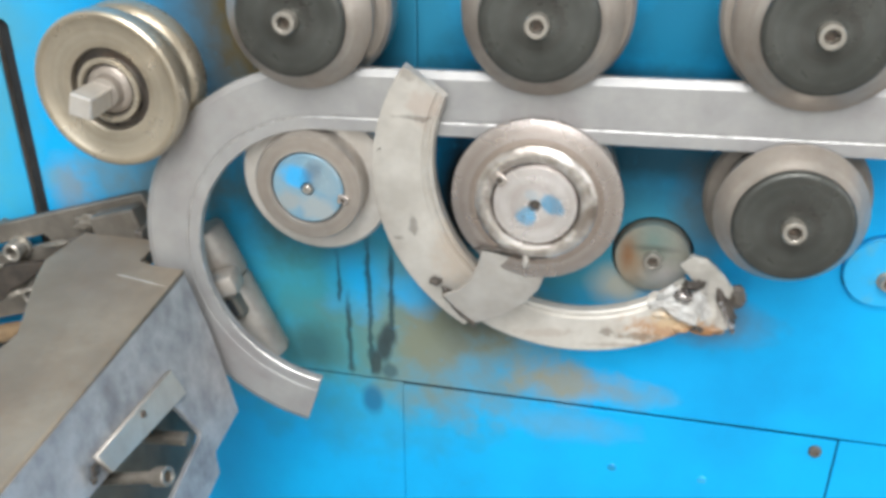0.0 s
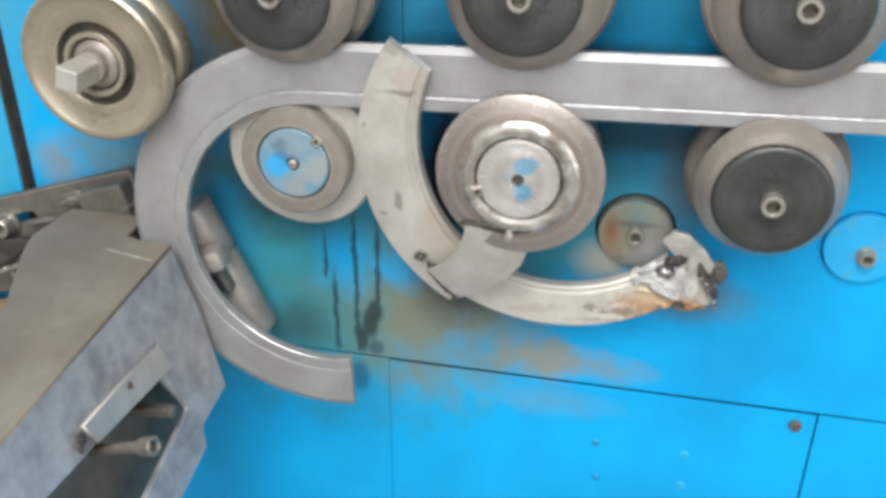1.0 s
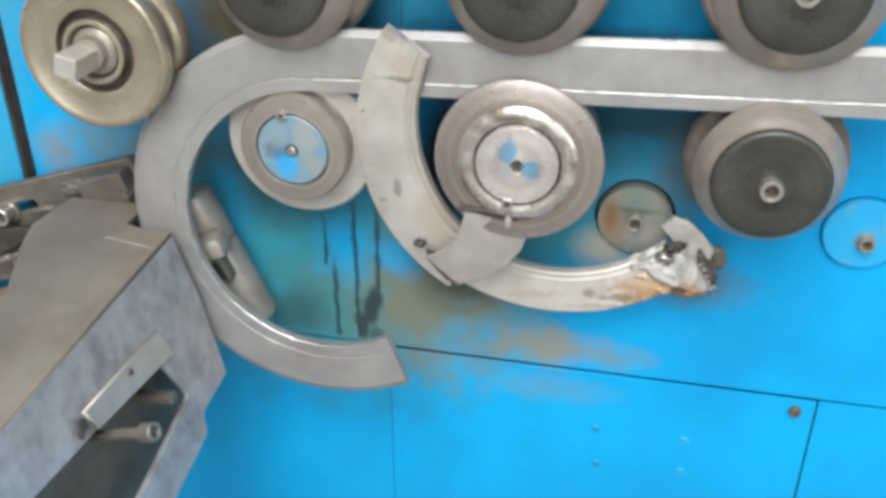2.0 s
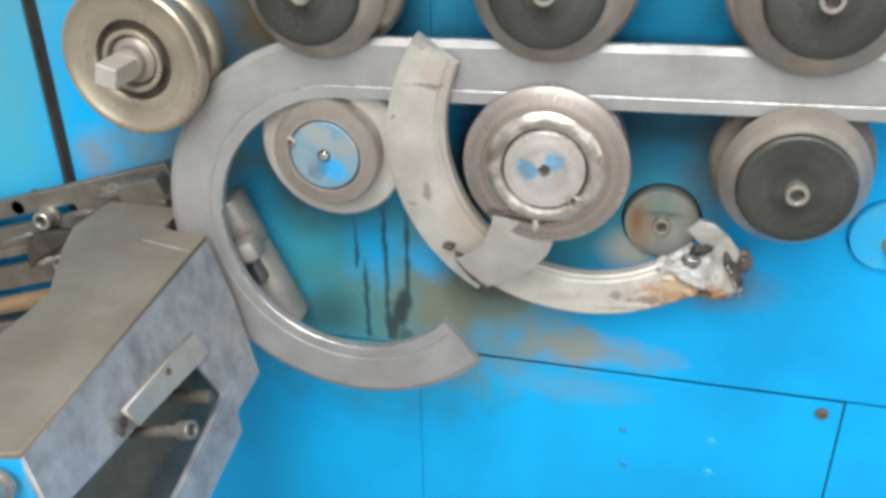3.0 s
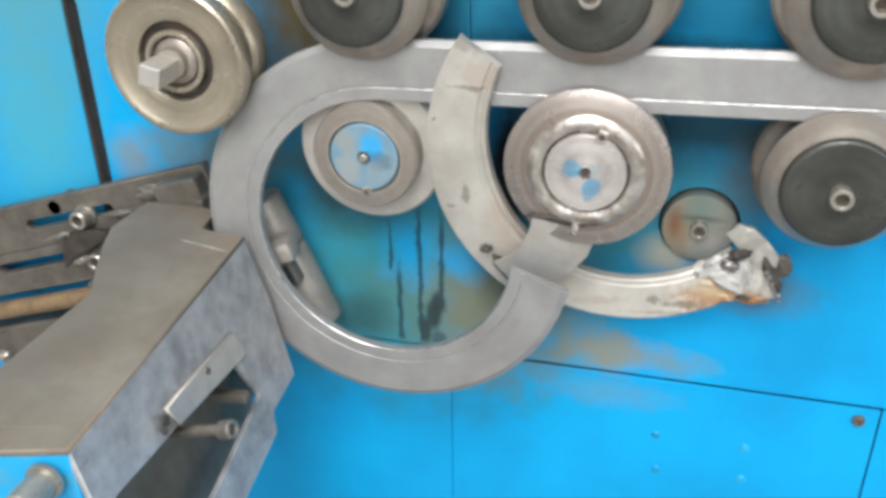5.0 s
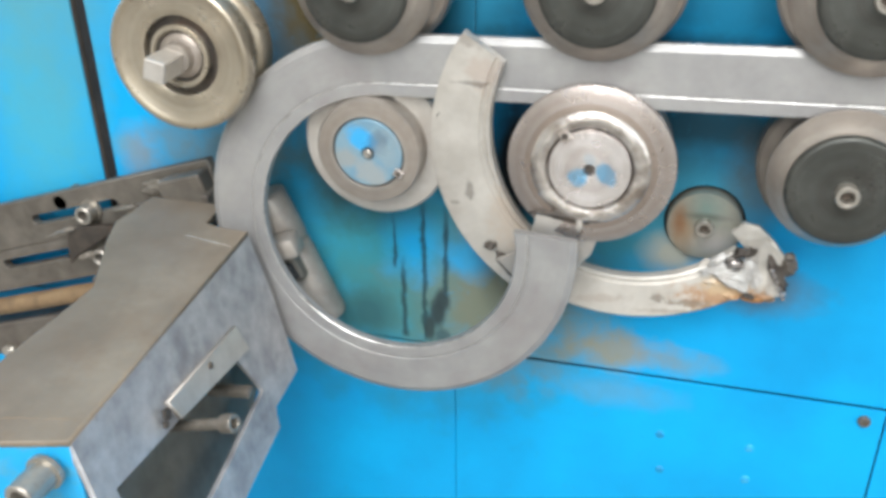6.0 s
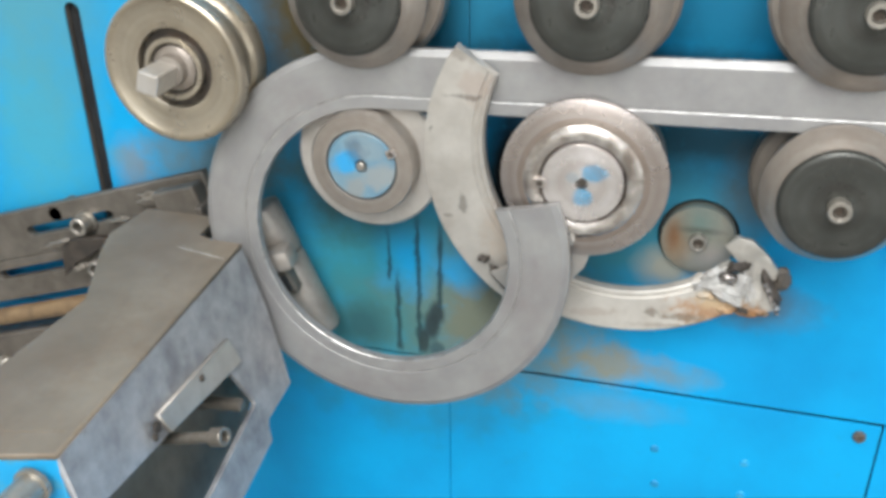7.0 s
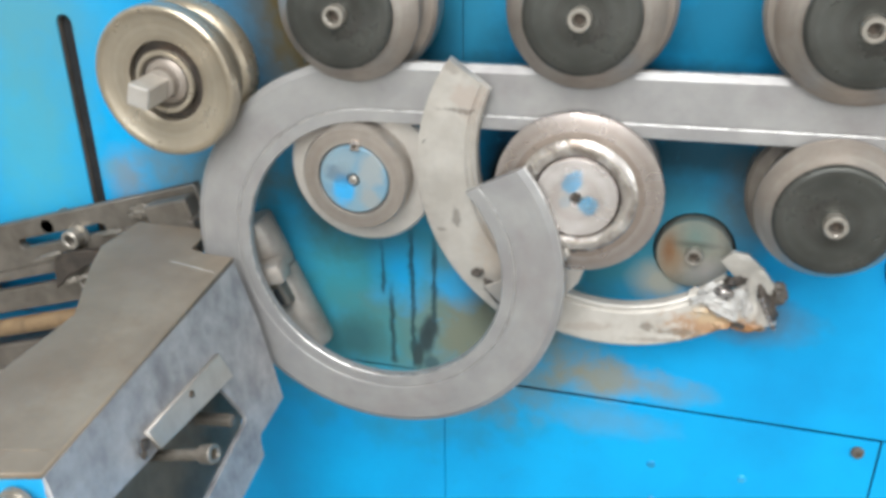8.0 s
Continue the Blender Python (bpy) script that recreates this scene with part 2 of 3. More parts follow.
# grease on most parts; on one roller's back flange it paints shade
MUD_AND_SHADE = steel("greasy_and_shaded_steel", (0.19, 0.17, 0.145), (0.12, 0.105, 0.09), (0.075, 0.065, 0.055), 0.42, 0.35, 0.6, scale=28)
ARM = steel("worn_arm_steel", (0.215, 0.195, 0.168), (0.13, 0.118, 0.10), (0.075, 0.064, 0.05), 0.42, 0.35, 0.6, scale=24)
ARMLIGHT = steel("oily_screw_steel", (0.34, 0.31, 0.27), (0.22, 0.20, 0.17), (0.12, 0.10, 0.08), 0.34, 0.6, 0.5, scale=60)
RUSTY = steel("rusty_brown_steel", (0.32, 0.22, 0.12), (0.18, 0.12, 0.07), (0.10, 0.06, 0.035), 0.5, 0.2, 0.6, scale=30)
WELD = steel("weld_metal", (0.55, 0.53, 0.52), (0.30, 0.27, 0.25), (0.12, 0.10, 0.09), 0.22, 0.85, 0.6, scale=60)
SILVER = steel("silvery_weld_splash", (0.66, 0.66, 0.64), (0.48, 0.47, 0.45), (0.32, 0.28, 0.24), 0.42, 0.25, 0.6, scale=90, dents=0.8)
# soot on the welds; on socket and hole discs it paints their shade
SOOT_AND_SHADE = steel("sooty_and_hole_shade_steel", (0.10, 0.085, 0.07), (0.05, 0.043, 0.038), (0.14, 0.08, 0.045), 0.45, 0.3, 0.6, scale=50)
HUBBLUE = steel("chipped_blue_hub_paint", (0.24, 0.36, 0.42), (0.15, 0.29, 0.40), (0.33, 0.32, 0.29), 0.30, 0.15, 0.8, scale=26, edge=(1.2, 0.65), lumps=60,
                spots=[(-0.014, 0.012, 0.018, 0.014, (0.02, 0.40, 0.82), 0.9, 1.4), (0.004, 0.016, 0.012, 0.02, (0.06, 0.10, 0.16), 0.55, 1.6), (0.014, -0.020, 0.026, 0.016, (0.34, 0.36, 0.35), 0.85, 1.6), (-0.022, -0.022, 0.016, 0.014, (0.32, 0.33, 0.31), 0.8, 1.6), (0.020, 0.010, 0.016, 0.012, (0.26, 0.34, 0.38), 0.7, 1.8)])
HUBBARE = steel("bare_hub_steel", (0.82, 0.79, 0.77), (0.62, 0.58, 0.55), (0.42, 0.36, 0.32), 0.22, 0.7, 0.5, turned=0.45, scale=40, dents=1.0,
                spots=[(-0.001, 0.0165, 0.012, 0.011, (0.005, 0.46, 0.85), 1.0, 1.6), (-0.014, -0.013, 0.014, 0.010, (0.005, 0.45, 0.85), 1.0, 1.6), (0.010, -0.008, 0.007, 0.006, (0.35, 0.55, 0.68), 0.6, 1.4)], lumps=70, edge=(1.15, 0.75))
BLUEPART = paint("blue_part_paint", (0.012, 0.38, 0.74), (0.10, 0.36, 0.50), 0.5)
NAVY = paint("dark_blue_paint", (0.005, 0.27, 0.56), (0.02, 0.20, 0.36), 0.5)
BLACK = paint("unlit_inside", (0.012, 0.014, 0.016), (0.03, 0.03, 0.03), 0.5, 0.6)
CONCRETE = paint("concrete", (0.30, 0.29, 0.27), (0.22, 0.21, 0.20), 0.6, 0.7, 6)
PLASTER = paint("plaster", (0.62, 0.61, 0.58), (0.50, 0.49, 0.47), 0.5, 0.7, 5)
CABLE = paint("blue_cloth", (0.01, 0.09, 0.36), (0.02, 0.05, 0.15), 0.5, 0.6)


# ---- mesh helpers ----
def part(name, bm, material, parent=None, label="", smooth=False, second=None, crease=32):
    """Links a bmesh as one mesh object under a thing or a part."""
    bmesh.ops.recalc_face_normals(bm, faces=bm.faces)
    me = bpy.data.meshes.new(name)
    if smooth:
        for f in bm.faces:
            f.smooth = True
        for e in bm.edges:
            if len(e.link_faces) == 2 and e.calc_face_angle(0) > radians(crease):
                e.smooth = False
    bm.to_mesh(me)
    bm.free()
    me.materials.append(material)
    if second:
        me.materials.append(second)
    ob = new(name, me)
    ob.parent = parent
    return tagged(ob, label)


def thing(name, at, label, category, group="", kind=""):
    ob = new(name)
    ob.location = at
    return tagged(ob, label, category, group, kind)


def lathe(profile, n=72):
    """A solid of turning round the y axis from (radius, y) pairs; radius 0 closes an end."""
    bm = bmesh.new()
    rings = []
    for r, y in profile:
        if r <= 1e-6:
            rings.append([bm.verts.new((0, y, 0))])
        else:
            rings.append([bm.verts.new((r * math.cos(2 * math.pi * k / n), y, r * math.sin(2 * math.pi * k / n))) for k in range(n)])
    for a, b in zip(rings, rings[1:]):
        for k in range(n):
            q = (k + 1) % n
            if len(a) == 1 and len(b) == 1:
                continue
            if len(a) == 1:
                bm.faces.new((a[0], b[k], b[q]))
            elif len(b) == 1:
                bm.faces.new((a[k], a[q], b[0]))
            else:
                bm.faces.new((a[k], a[q], b[q], b[k]))
    return bm


def block(sx, sy, sz, at=(0, 0, 0), bevel=0.0015, m=None):
    """A box with rounded edges, its middle at the given place."""
    bm = bmesh.new()
    bmesh.ops.create_cube(bm, size=1)
    bmesh.ops.scale(bm, vec=(sx, sy, sz), verts=bm.verts)
    if bevel:
        bmesh.ops.bevel(bm, geom=bm.edges[:], offset=bevel, segments=2, affect="EDGES", profile=0.5)
    bmesh.ops.transform(bm, matrix=(m or Matrix()) if m else Matrix.Translation(at), verts=bm.verts)
    return bm


def plate(outline, thick, holes=(), m=None, bevel=0.001):
    """A plate from an outline in its own (a, b) plane, thick along c, with holes cut through; m lays it into the world."""
    cu = bpy.data.curves.new("outline", "CURVE")
    cu.dimensions, cu.fill_mode, cu.extrude, cu.bevel_depth, cu.bevel_resolution = "2D", "BOTH", thick / 2 - bevel, bevel, 1
    for loop in (outline, *holes):
        sp = cu.splines.new("POLY")
        sp.points.add(len(loop) - 1)
        for p, (a, b) in zip(sp.points, loop):
            p.co = (a, b, 0, 1)
        sp.use_cyclic_u = True
    ob = bpy.data.objects.new("outline", cu)
    scene.collection.objects.link(ob)
    me = bpy.data.meshes.new_from_object(ob.evaluated_get(bpy.context.evaluated_depsgraph_get()))
    bm = bmesh.new()
    bm.from_mesh(me)
    bpy.data.objects.remove(ob)
    bpy.data.curves.remove(cu)
    bpy.data.meshes.remove(me)
    bmesh.ops.remove_doubles(bm, verts=bm.verts, dist=1e-6)
    if m:
        bmesh.ops.transform(bm, matrix=m, verts=bm.verts)
    return bm


def rounded(x0, z0, x1, z1, r, n=6):
    """A rectangle with rounded corners."""
    out = []
    for cx, cz, a in ((x1 - r, z1 - r, 0), (x0 + r, z1 - r, 90), (x0 + r, z0 + r, 180), (x1 - r, z0 + r, 270)):
        out += [(cx + r * math.cos(radians(a + 90 * k / n)), cz + r * math.sin(radians(a + 90 * k / n))) for k in range(n + 1)]
    return out


def disc_outline(cx, cz, r, n=36):
    return [(cx + r * math.cos(2 * math.pi * k / n), cz + r * math.sin(2 * math.pi * k / n)) for k in range(n)]


UPRIGHT = Matrix(((1, 0, 0, 0), (0, 0, -1, 0), (0, 1, 0, 0), (0, 0, 0, 1)))  # plate's (a, b) to (x, z)


def sweep(section, spots, worn=()):
    """A section of (v, w) pairs, closed, carried along spots of (origin, v axis, w axis), with both ends closed."""
    bm = bmesh.new()
    rows = [[bm.verts.new(o + a * v + b * w) for v, w in section] for o, a, b in spots]
    n = len(section)
    for p, q in zip(rows, rows[1:]):
        for k in range(n):
            f = bm.faces.new((p[k], p[(k + 1) % n], q[(k + 1) % n], q[k]))
            f.material_index = 1 if k in worn else 0
    bm.faces.new(rows[0])
    bm.faces.new(rows[-1])
    return bm


def lump(size, at, seed, rough, m=None):
    """An uneven lump of molten metal."""
    bm = bmesh.new()
    bmesh.ops.create_icosphere(bm, subdivisions=4, radius=1)
    for v in bm.verts:
        n = v.co.copy() * 1.6 + Vector((seed * 7.3, seed * 3.1, seed))
        v.co *= 1 + rough * noise.noise(n) + rough * 0.5 * noise.noise(n * 2.7)
        v.co = Vector((v.co.x * size[0], v.co.y * size[1], v.co.z * size[2]))
    bmesh.ops.transform(bm, matrix=m or Matrix.Translation(at), verts=bm.verts)
    for f in bm.faces:
        f.smooth = True
    return bm


def socket_bolt(parent, at, r=0.012, h=0.014, name="bolt", turn=0.0, washer=True):
    """A socket head cap screw with a hollow hexagon, its head towards -y."""
    x, y, z = at
    bm = lathe([(r * 0.5, 0.004), (r, 0.003), (r, -h + 0.0015), (r * 0.90, -h), (r * 0.66, -h), (r * 0.58, -h + 0.001), (r * 0.56, -h * 0.15), (0, -h * 0.15)], 24)
    if washer:
        ring = lathe([(r * 0.9, 0.003), (r * 1.22, 0.003), (r * 1.22, -0.002), (r * 0.9, -0.0022)], 24)
        me = bpy.data.meshes.new("tmp")
        ring.to_mesh(me)
        bm.from_mesh(me)
        ring.free()
        bpy.data.meshes.remove(me)
    ob = part(name, bm, BOLT, parent, "hollow hexagon bolt head", True)
    ob.location = (x, y, z)
    # a dark disc paints the shade down in the socket
    part("socket", lathe([(r * 0.53, -h * 0.16), (r * 0.53, -h * 0.30), (0, -h * 0.30)], 6), SOOT_AND_SHADE, ob, "dark hexagon disc painted as the shade in the socket")
    return ob


# ---- the workshop shell ----
def shell():
    def slab(name, size, at, mat, label):
        tagged(part(name, block(*size, at, 0), mat), label, name.split("_")[0], "", "structure")

    slab("floor", (7.6, 5.6, 0.1), (0, -1.6, -0.05), CONCRETE, "worn grey concrete workshop floor")
    slab("wall_north", (7.6, 0.2, 4.8), (0, 1.3, 2.4), PLASTER, "plain pale plaster wall behind the machine")
    slab("wall_west", (0.2, 5.4, 4.8), (-3.3, -1.6, 2.4), PLASTER, "plain pale plaster side wall")
    tagged(part("wall_east", plate([(-4.3, 0), (1.2, 0), (1.2, 4.8), (-4.3, 4.8)], 0.2, [[(-2.9, 1.05), (-0.9, 1.05), (-0.9, 2.75), (-2.9, 2.75)]],
        Matrix(((0, 0, 1, 3.7), (1, 0, 0, 0), (0, 1, 0, 0), (0, 0, 0, 1)))), PLASTER), "plain pale plaster wall with an open window", "wall", "", "structure")
    tagged(part("wall_south", plate([(-3.2, 0), (3.6, 0), (3.6, 4.8), (-3.2, 4.8)], 0.2, [[(-1.4, 0.3), (2.0, 0.3), (2.0, 3.1), (-1.4, 3.1)], [(-1.1, 3.25), (2.1, 3.25), (2.1, 4.6), (-1.1, 4.6)]],
        Matrix(((1, 0, 0, 0), (0, 0, 1, -4.4), (0, 1, 0, 0), (0, 0, 0, 1)))), PLASTER), "plain pale plaster wall with a wide door and a high window", "wall", "", "structure")
    tagged(part("ceiling", plate([(-3.6, -4.5), (3.9, -4.5), (3.9, 1.4), (-3.6, 1.4)], 0.12, [[(-1.2, -3.85), (1.6, -3.85), (1.6, -2.05), (-1.2, -2.05)]],
        Matrix.Translation((0, 0, 4.86))), PLASTER), "plain pale workshop ceiling with a roof light", "ceiling", "", "structure")


shell()


# ---- the machine's front ----
def machine():
    m = thing("bending_machine", (0, 0, 0), "blue painted steel bending machine body with oil stains and painted shade on its panels", "machine")
    part("body", block(2.3, 0.6, 1.75, (0.1, 0.324, 0.875), 0.01), BLUEPART, m, "blue painted machine box")
    # black sheet added to stand for the unlit inside behind slot and seams
    part("backing", block(2.28, 0.008, 1.72, (0.1, 0.016, 0.875), 0), BLACK, m, "black sheet in place of the unlit inside")
    t = 0.004

    def sheet(name, x0, z0, x1, z1, holes=(), label="", y=0.0):
        return part(name, plate([(x0, z0), (x1, z0), (x1, z1), (x0, z1)], t, holes, Matrix.Translation((0, y + t / 2, 0)) @ UPRIGHT, 0.0008), WALL, m, label)

    slot = rounded(-0.535, 0.86, -0.510, 1.235, 0.0122)
    face = Matrix.Translation((0, t / 2, 0)) @ UPRIGHT
    around = [(-1.05, 0.752), (1.25, 0.752), (1.25, 1.150), (0.0265, 1.150), (0.0265, 1.75), (-1.05, 1.75)]
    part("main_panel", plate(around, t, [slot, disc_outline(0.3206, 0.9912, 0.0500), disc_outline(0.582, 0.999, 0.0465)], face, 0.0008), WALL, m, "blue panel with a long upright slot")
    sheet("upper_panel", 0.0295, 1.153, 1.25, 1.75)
    sheet("lower_left_panel", -1.05, 0.02, -0.0015, 0.7472)
    sheet("lower_door", 0.0015, 0.02, 0.5775, 0.7472, (), "blue service door with a corner screw", -0.002)
    sheet("lower_right_panel", 0.5825, 0.02, 1.25, 0.7472)
    # slot lining
    part("slot_channel", plate(rounded(-0.541, 0.854, -0.504, 1.241, 0.018), 0.02, [rounded(-0.5345, 0.861, -0.5105, 1.234, 0.0118)], Matrix.Translation((0, 0.014, 0)) @ UPRIGHT), MUD_AND_SHADE, m, "dark greasy slot edge")
    # corner screw and small marks of the door
    s = part("door_screw", lathe([(0.004, 0.002), (0.008, 0.001), (0.0085, -0.003), (0.0065, -0.0065), (0.003, -0.0065), (0.0028, -0.003), (0, -0.003)], 20), MUD_AND_SHADE, m, "dark corner screw", True)
    s.location = (0.5540, -0.002, 0.7295)
    for a, b in ((0.2995, 0.653), (0.305, 0.590), (0.4208, 0.654), (0.4225, 0.598)):
        q = part("door_rivet", lathe([(0.004, 0.001), (0.0065, 0), (0.005, -0.0016), (0, -0.002)], 16), NAVY if a < 0.35 else BLUEPART, m, "small painted rivet", True)
        q.location = (a, -0.002, b)
    # axle ends set into the panel
    c = part("axle_cap", lathe([(0.044, 0.012), (0.0445, -0.006), (0.043, -0.0085), (0.02, -0.009), (0, -0.009)], 48), BLUEPART, m, "round blue axle cap", True)
    c.location = (0.582, 0, 0.999)
    socket_bolt(m, (0.5865, -0.009, 0.991), 0.0095, 0.012)
    return m


machine()


def idle_disc():
    d = thing("idle_roller", (0.3206, 0, 0.9900), "small heat-tinted steel disc with a bolt, set in the panel", "roller")
    part("disc", lathe([(0.02, 0.03), (0.0452, 0.03), (0.0455, -0.007), (0.0440, -0.0095), (0.018, -0.010), (0, -0.010)], 60), DISC, d, "", True)
    socket_bolt(d, (0.0006, -0.0098, -0.0002), 0.0112, 0.011, washer=False)


idle_disc()


# ---- the rollers ----
# the turning rollers: thing, sense of turning (1 against the clock), angle at the start
TURNED = []


def cap_roller(x, z, sense, r=0.080, label="steel forming roller with a dark oiled front cap", back=None):
    """A driven roller: back flange, waist on which the bar runs, coned front flange, dark cap, bolt."""
    e = thing("forming_roller", (x, 0, z), label, "roller", "bar forming rollers")
    part("back_flange", lathe([(0.03, -0.055), (r + 0.006, -0.056), (r + 0.009, -0.060), (r + 0.009, -0.084), (r + 0.005, -0.088), (r - 0.006, -0.0905), (r - 0.008, -0.097), (0.054, -0.099)], 84), back or ROLLER, e, "back flange coloured dark for the shade on it" if back else "", True)
    part("waist", lathe([(0.020, -0.098), (0.0525, -0.098), (0.0525, -0.1175), (0.02, -0.1175)], 64), MUD_AND_SHADE, e, "", True)
    part("front_flange", lathe([(0.05, -0.117), (r - 0.002, -0.117), (r, -0.119), (r, -0.124), (r - 0.003, -0.128), (0.0640, -0.1435), (0.0612, -0.1460), (0.0600, -0.148), (0.05, -0.148)], 84), ROLLER, e, "", True)
    part("cap", lathe([(0.04, -0.147), (0.0592, -0.147), (0.0594, -0.1498), (0.0584, -0.1522), (0.0562, -0.1540), (0.0535, -0.1546), (0.043, -0.1548), (0.016, -0.1548), (0, -0.1548)], 72), DARK, e, "dark oiled cap", True)
    socket_bolt(e, (0, -0.1545, 0), 0.0118, 0.014, washer=False)
    part("axle", lathe([(0, 0.05), (0.03, 0.05), (0.03, -0.06), (0, -0.06)], 32), MUD_AND_SHADE, e, "", True)
    TURNED.append((e, sense, 0.0))
    return e


cap_roller(-0.0665, 1.2925, -1)
cap_roller(0.1862, 1.3025, -1)
cap_roller(0.4475, 1.3075, -1, 0.083)
# its back flange takes a darker steel that paints the shade on it
cap_roller(0.4480, 1.1142, 1, 0.0758, "steel forming roller with a dark oiled front cap and shade painted on its back", MUD_AND_SHADE)


def plain_rollers():
    # the roller inside the ring: blue chipped hub, keyed
    e = thing("forming_roller", (-0.069, 0, 1.0965), "steel forming roller with a chipped blue painted hub", "roller", "bar forming rollers")
    part("back_flange", lathe([(0.03, -0.074), (0.082, -0.075), (0.0905, -0.079), (0.0905, -0.097), (0.0875, -0.1008), (0.070, -0.1015), (0.055, -0.1015)], 84), BARE, e, "rubbed bright back flange", True)
    part("waist", lathe([(0.042, -0.096), (0.0625, -0.097), (0.0645, -0.100), (0.0645, -0.124), (0.0620, -0.1280), (0.0445, -0.1295), (0.0435, -0.128), (0.0435, -0.115)], 84), ROLLER, e, "", True)
    h = part("hub", lathe([(0.02, -0.11), (0.0418, -0.111), (0.0418, -0.1275), (0.040, -0.1295), (0.008, -0.130), (0.0072, -0.1285), (0.0065, -0.122), (0, -0.122)], 60), HUBBLUE, e, "chipped blue hub with a centre hole", True)
    part("centre_pin", lathe([(0.0055, -0.12), (0.0055, -0.1315), (0.004, -0.133), (0, -0.133)], 20), BOLT, h, "bright centre pin", True)
    k = part("key", block(0.013, 0.012, 0.011, (0.0430, -0.1265, 0.0), 0.0015), SHINY, e, "bright square key")
    # dark disc on the key, painted as the hole's shade
    part("hole", lathe([(0, -0.130), (0.0030, -0.130), (0.0030, -0.1330), (0, -0.1330)], 16), SOOT_AND_SHADE, k, "dark disc painted as the shade in a drilled hole").location = (0.0430, 0, 0)
    part("axle", lathe([(0, 0.05), (0.03, 0.05), (0.03, -0.112), (0, -0.112)], 32), MUD_AND_SHADE, e, "", True)
    TURNED.append((e, 1, -12.0))
    # the middle roller: bright worn face
    e = thing("forming_roller", (0.1895, 0, 1.1055), "bright worn steel forming roller with a scratched hub", "roller", "bar forming rollers")
    part("back_flange", lathe([(0.03, -0.055), (0.082, -0.056), (0.085, -0.060), (0.085, -0.084), (0.081, -0.088), (0.055, -0.098)], 84), ROLLER, e, "", True)
    part("waist", lathe([(0.02, -0.098), (0.0515, -0.098), (0.0515, -0.1175), (0.02, -0.1175)], 64), MUD_AND_SHADE, e, "", True)
    part("front_flange", lathe([(0.05, -0.1172), (0.0885, -0.1172), (0.0918, -0.1215), (0.0930, -0.1240), (0.0930, -0.1262), (0.0920, -0.1280), (0.0905, -0.1288), (0.0730, -0.1320), (0.064, -0.1330), (0.062, -0.1330)], 84), RUBBED, e, "", True)
    part("brown_band", lathe([(0.0735, -0.1290), (0.0728, -0.1326), (0.0680, -0.1336), (0.0660, -0.1338), (0.0650, -0.1285)], 84), BAND, e, "brown rubbed band", True)
    part("worn_ring", lathe([(0.066, -0.128), (0.0668, -0.1325), (0.0648, -0.1350), (0.0610, -0.1372), (0.0565, -0.1380), (0.0520, -0.1374), (0.0488, -0.1362), (0.0476, -0.1345), (0.0468, -0.128)], 84), GLINTS, e, "rubbed ring with glints put into its colour", True)
    h = part("hub", lathe([(0.02, -0.120), (0.0452, -0.122), (0.0452, -0.1365), (0.0440, -0.1385), (0.0072, -0.139), (0.0064, -0.1375), (0.0060, -0.130), (0, -0.130)], 72), HUBBARE, e, "bright hub with remains of blue paint", True)
    part("centre_pin", lathe([(0.0042, -0.128), (0.0042, -0.1365), (0.0032, -0.1378), (0, -0.1378)], 20), SOOT_AND_SHADE, h, "dark centre pin", True)
    k = part("key", block(0.015, 0.011, 0.012, (0.0465, -0.1345, 0.0), 0.0015), SHINY, e, "bright square key")
    # this key's hole is a dark disc too, its shade in the colour
    part("hole", lathe([(0, -0.137), (0.0036, -0.137), (0.0036, -0.1406), (0, -0.1406)], 16), SOOT_AND_SHADE, k, "dark disc painted as the shade in a drilled hole").location = (0.0465, 0, 0)
    part("axle", lathe([(0, 0.05), (0.03, 0.05), (0.03, -0.122), (0, -0.122)], 32), MUD_AND_SHADE, e, "", True)
    TURNED.append((e, 1, 145.0))


plain_rollers()


def guide_roller():
    e = thing("guide_roller", (-0.2848, 0, 1.2034), "brass-coloured grooved guide roller on a square-ended shaft", "roller")
    part("clip", lathe([(0.0300, -0.146), (0.0362, -0.146), (0.0368, -0.1505), (0.0358, -0.1522), (0.0318, -0.1522), (0.0300, -0.150)], 60), BRASSY, e, "retaining ring", True)
    part("roller_body", lathe([(0.046, -0.080), (0.082, -0.081), (0.0860, -0.085), (0.0870, -0.090), (0.0865, -0.103), (0.0830, -0.1085), (0.0785, -0.112), (0.0775, -0.116), (0.0775, -0.126), (0.080, -0.130),
        (0.0865, -0.1325), (0.0885, -0.136), (0.0885, -0.1480), (0.0872, -0.1530), (0.0845, -0.1550), (0.0815, -0.1550), (0.0785, -0.1535), (0.0740, -0.1510), (0.058, -0.1495), (0.0500, -0.1490), (0.0472, -0.1475), (0.0462, -0.118), (0.046, -0.08)], 96), BRASSY, e, "", True)
    part("bore_ring", lathe([(0.030, -0.10), (0.0465, -0.10), (0.0465, -0.1385), (0.030, -0.1385)], 60), SOOT_AND_SHADE, e, "dark ring filling the recess of the bore", True)
    part("bush", lathe([(0.020, -0.09), (0.0340, -0.09), (0.0340, -0.1455), (0.0325, -0.148), (0.0300, -0.148), (0.0290, -0.146), (0.0285, -0.10)], 60), BOLT, e, "bright bearing bush", True)
    part("shaft", lathe([(0, 0.05), (0.0270, 0.05), (0.0270, -0.1475), (0.0235, -0.1500), (0.0190, -0.1510), (0.0170, -0.1600), (0, -0.1630)], 48), ROLLER, e, "grey round shaft", True)
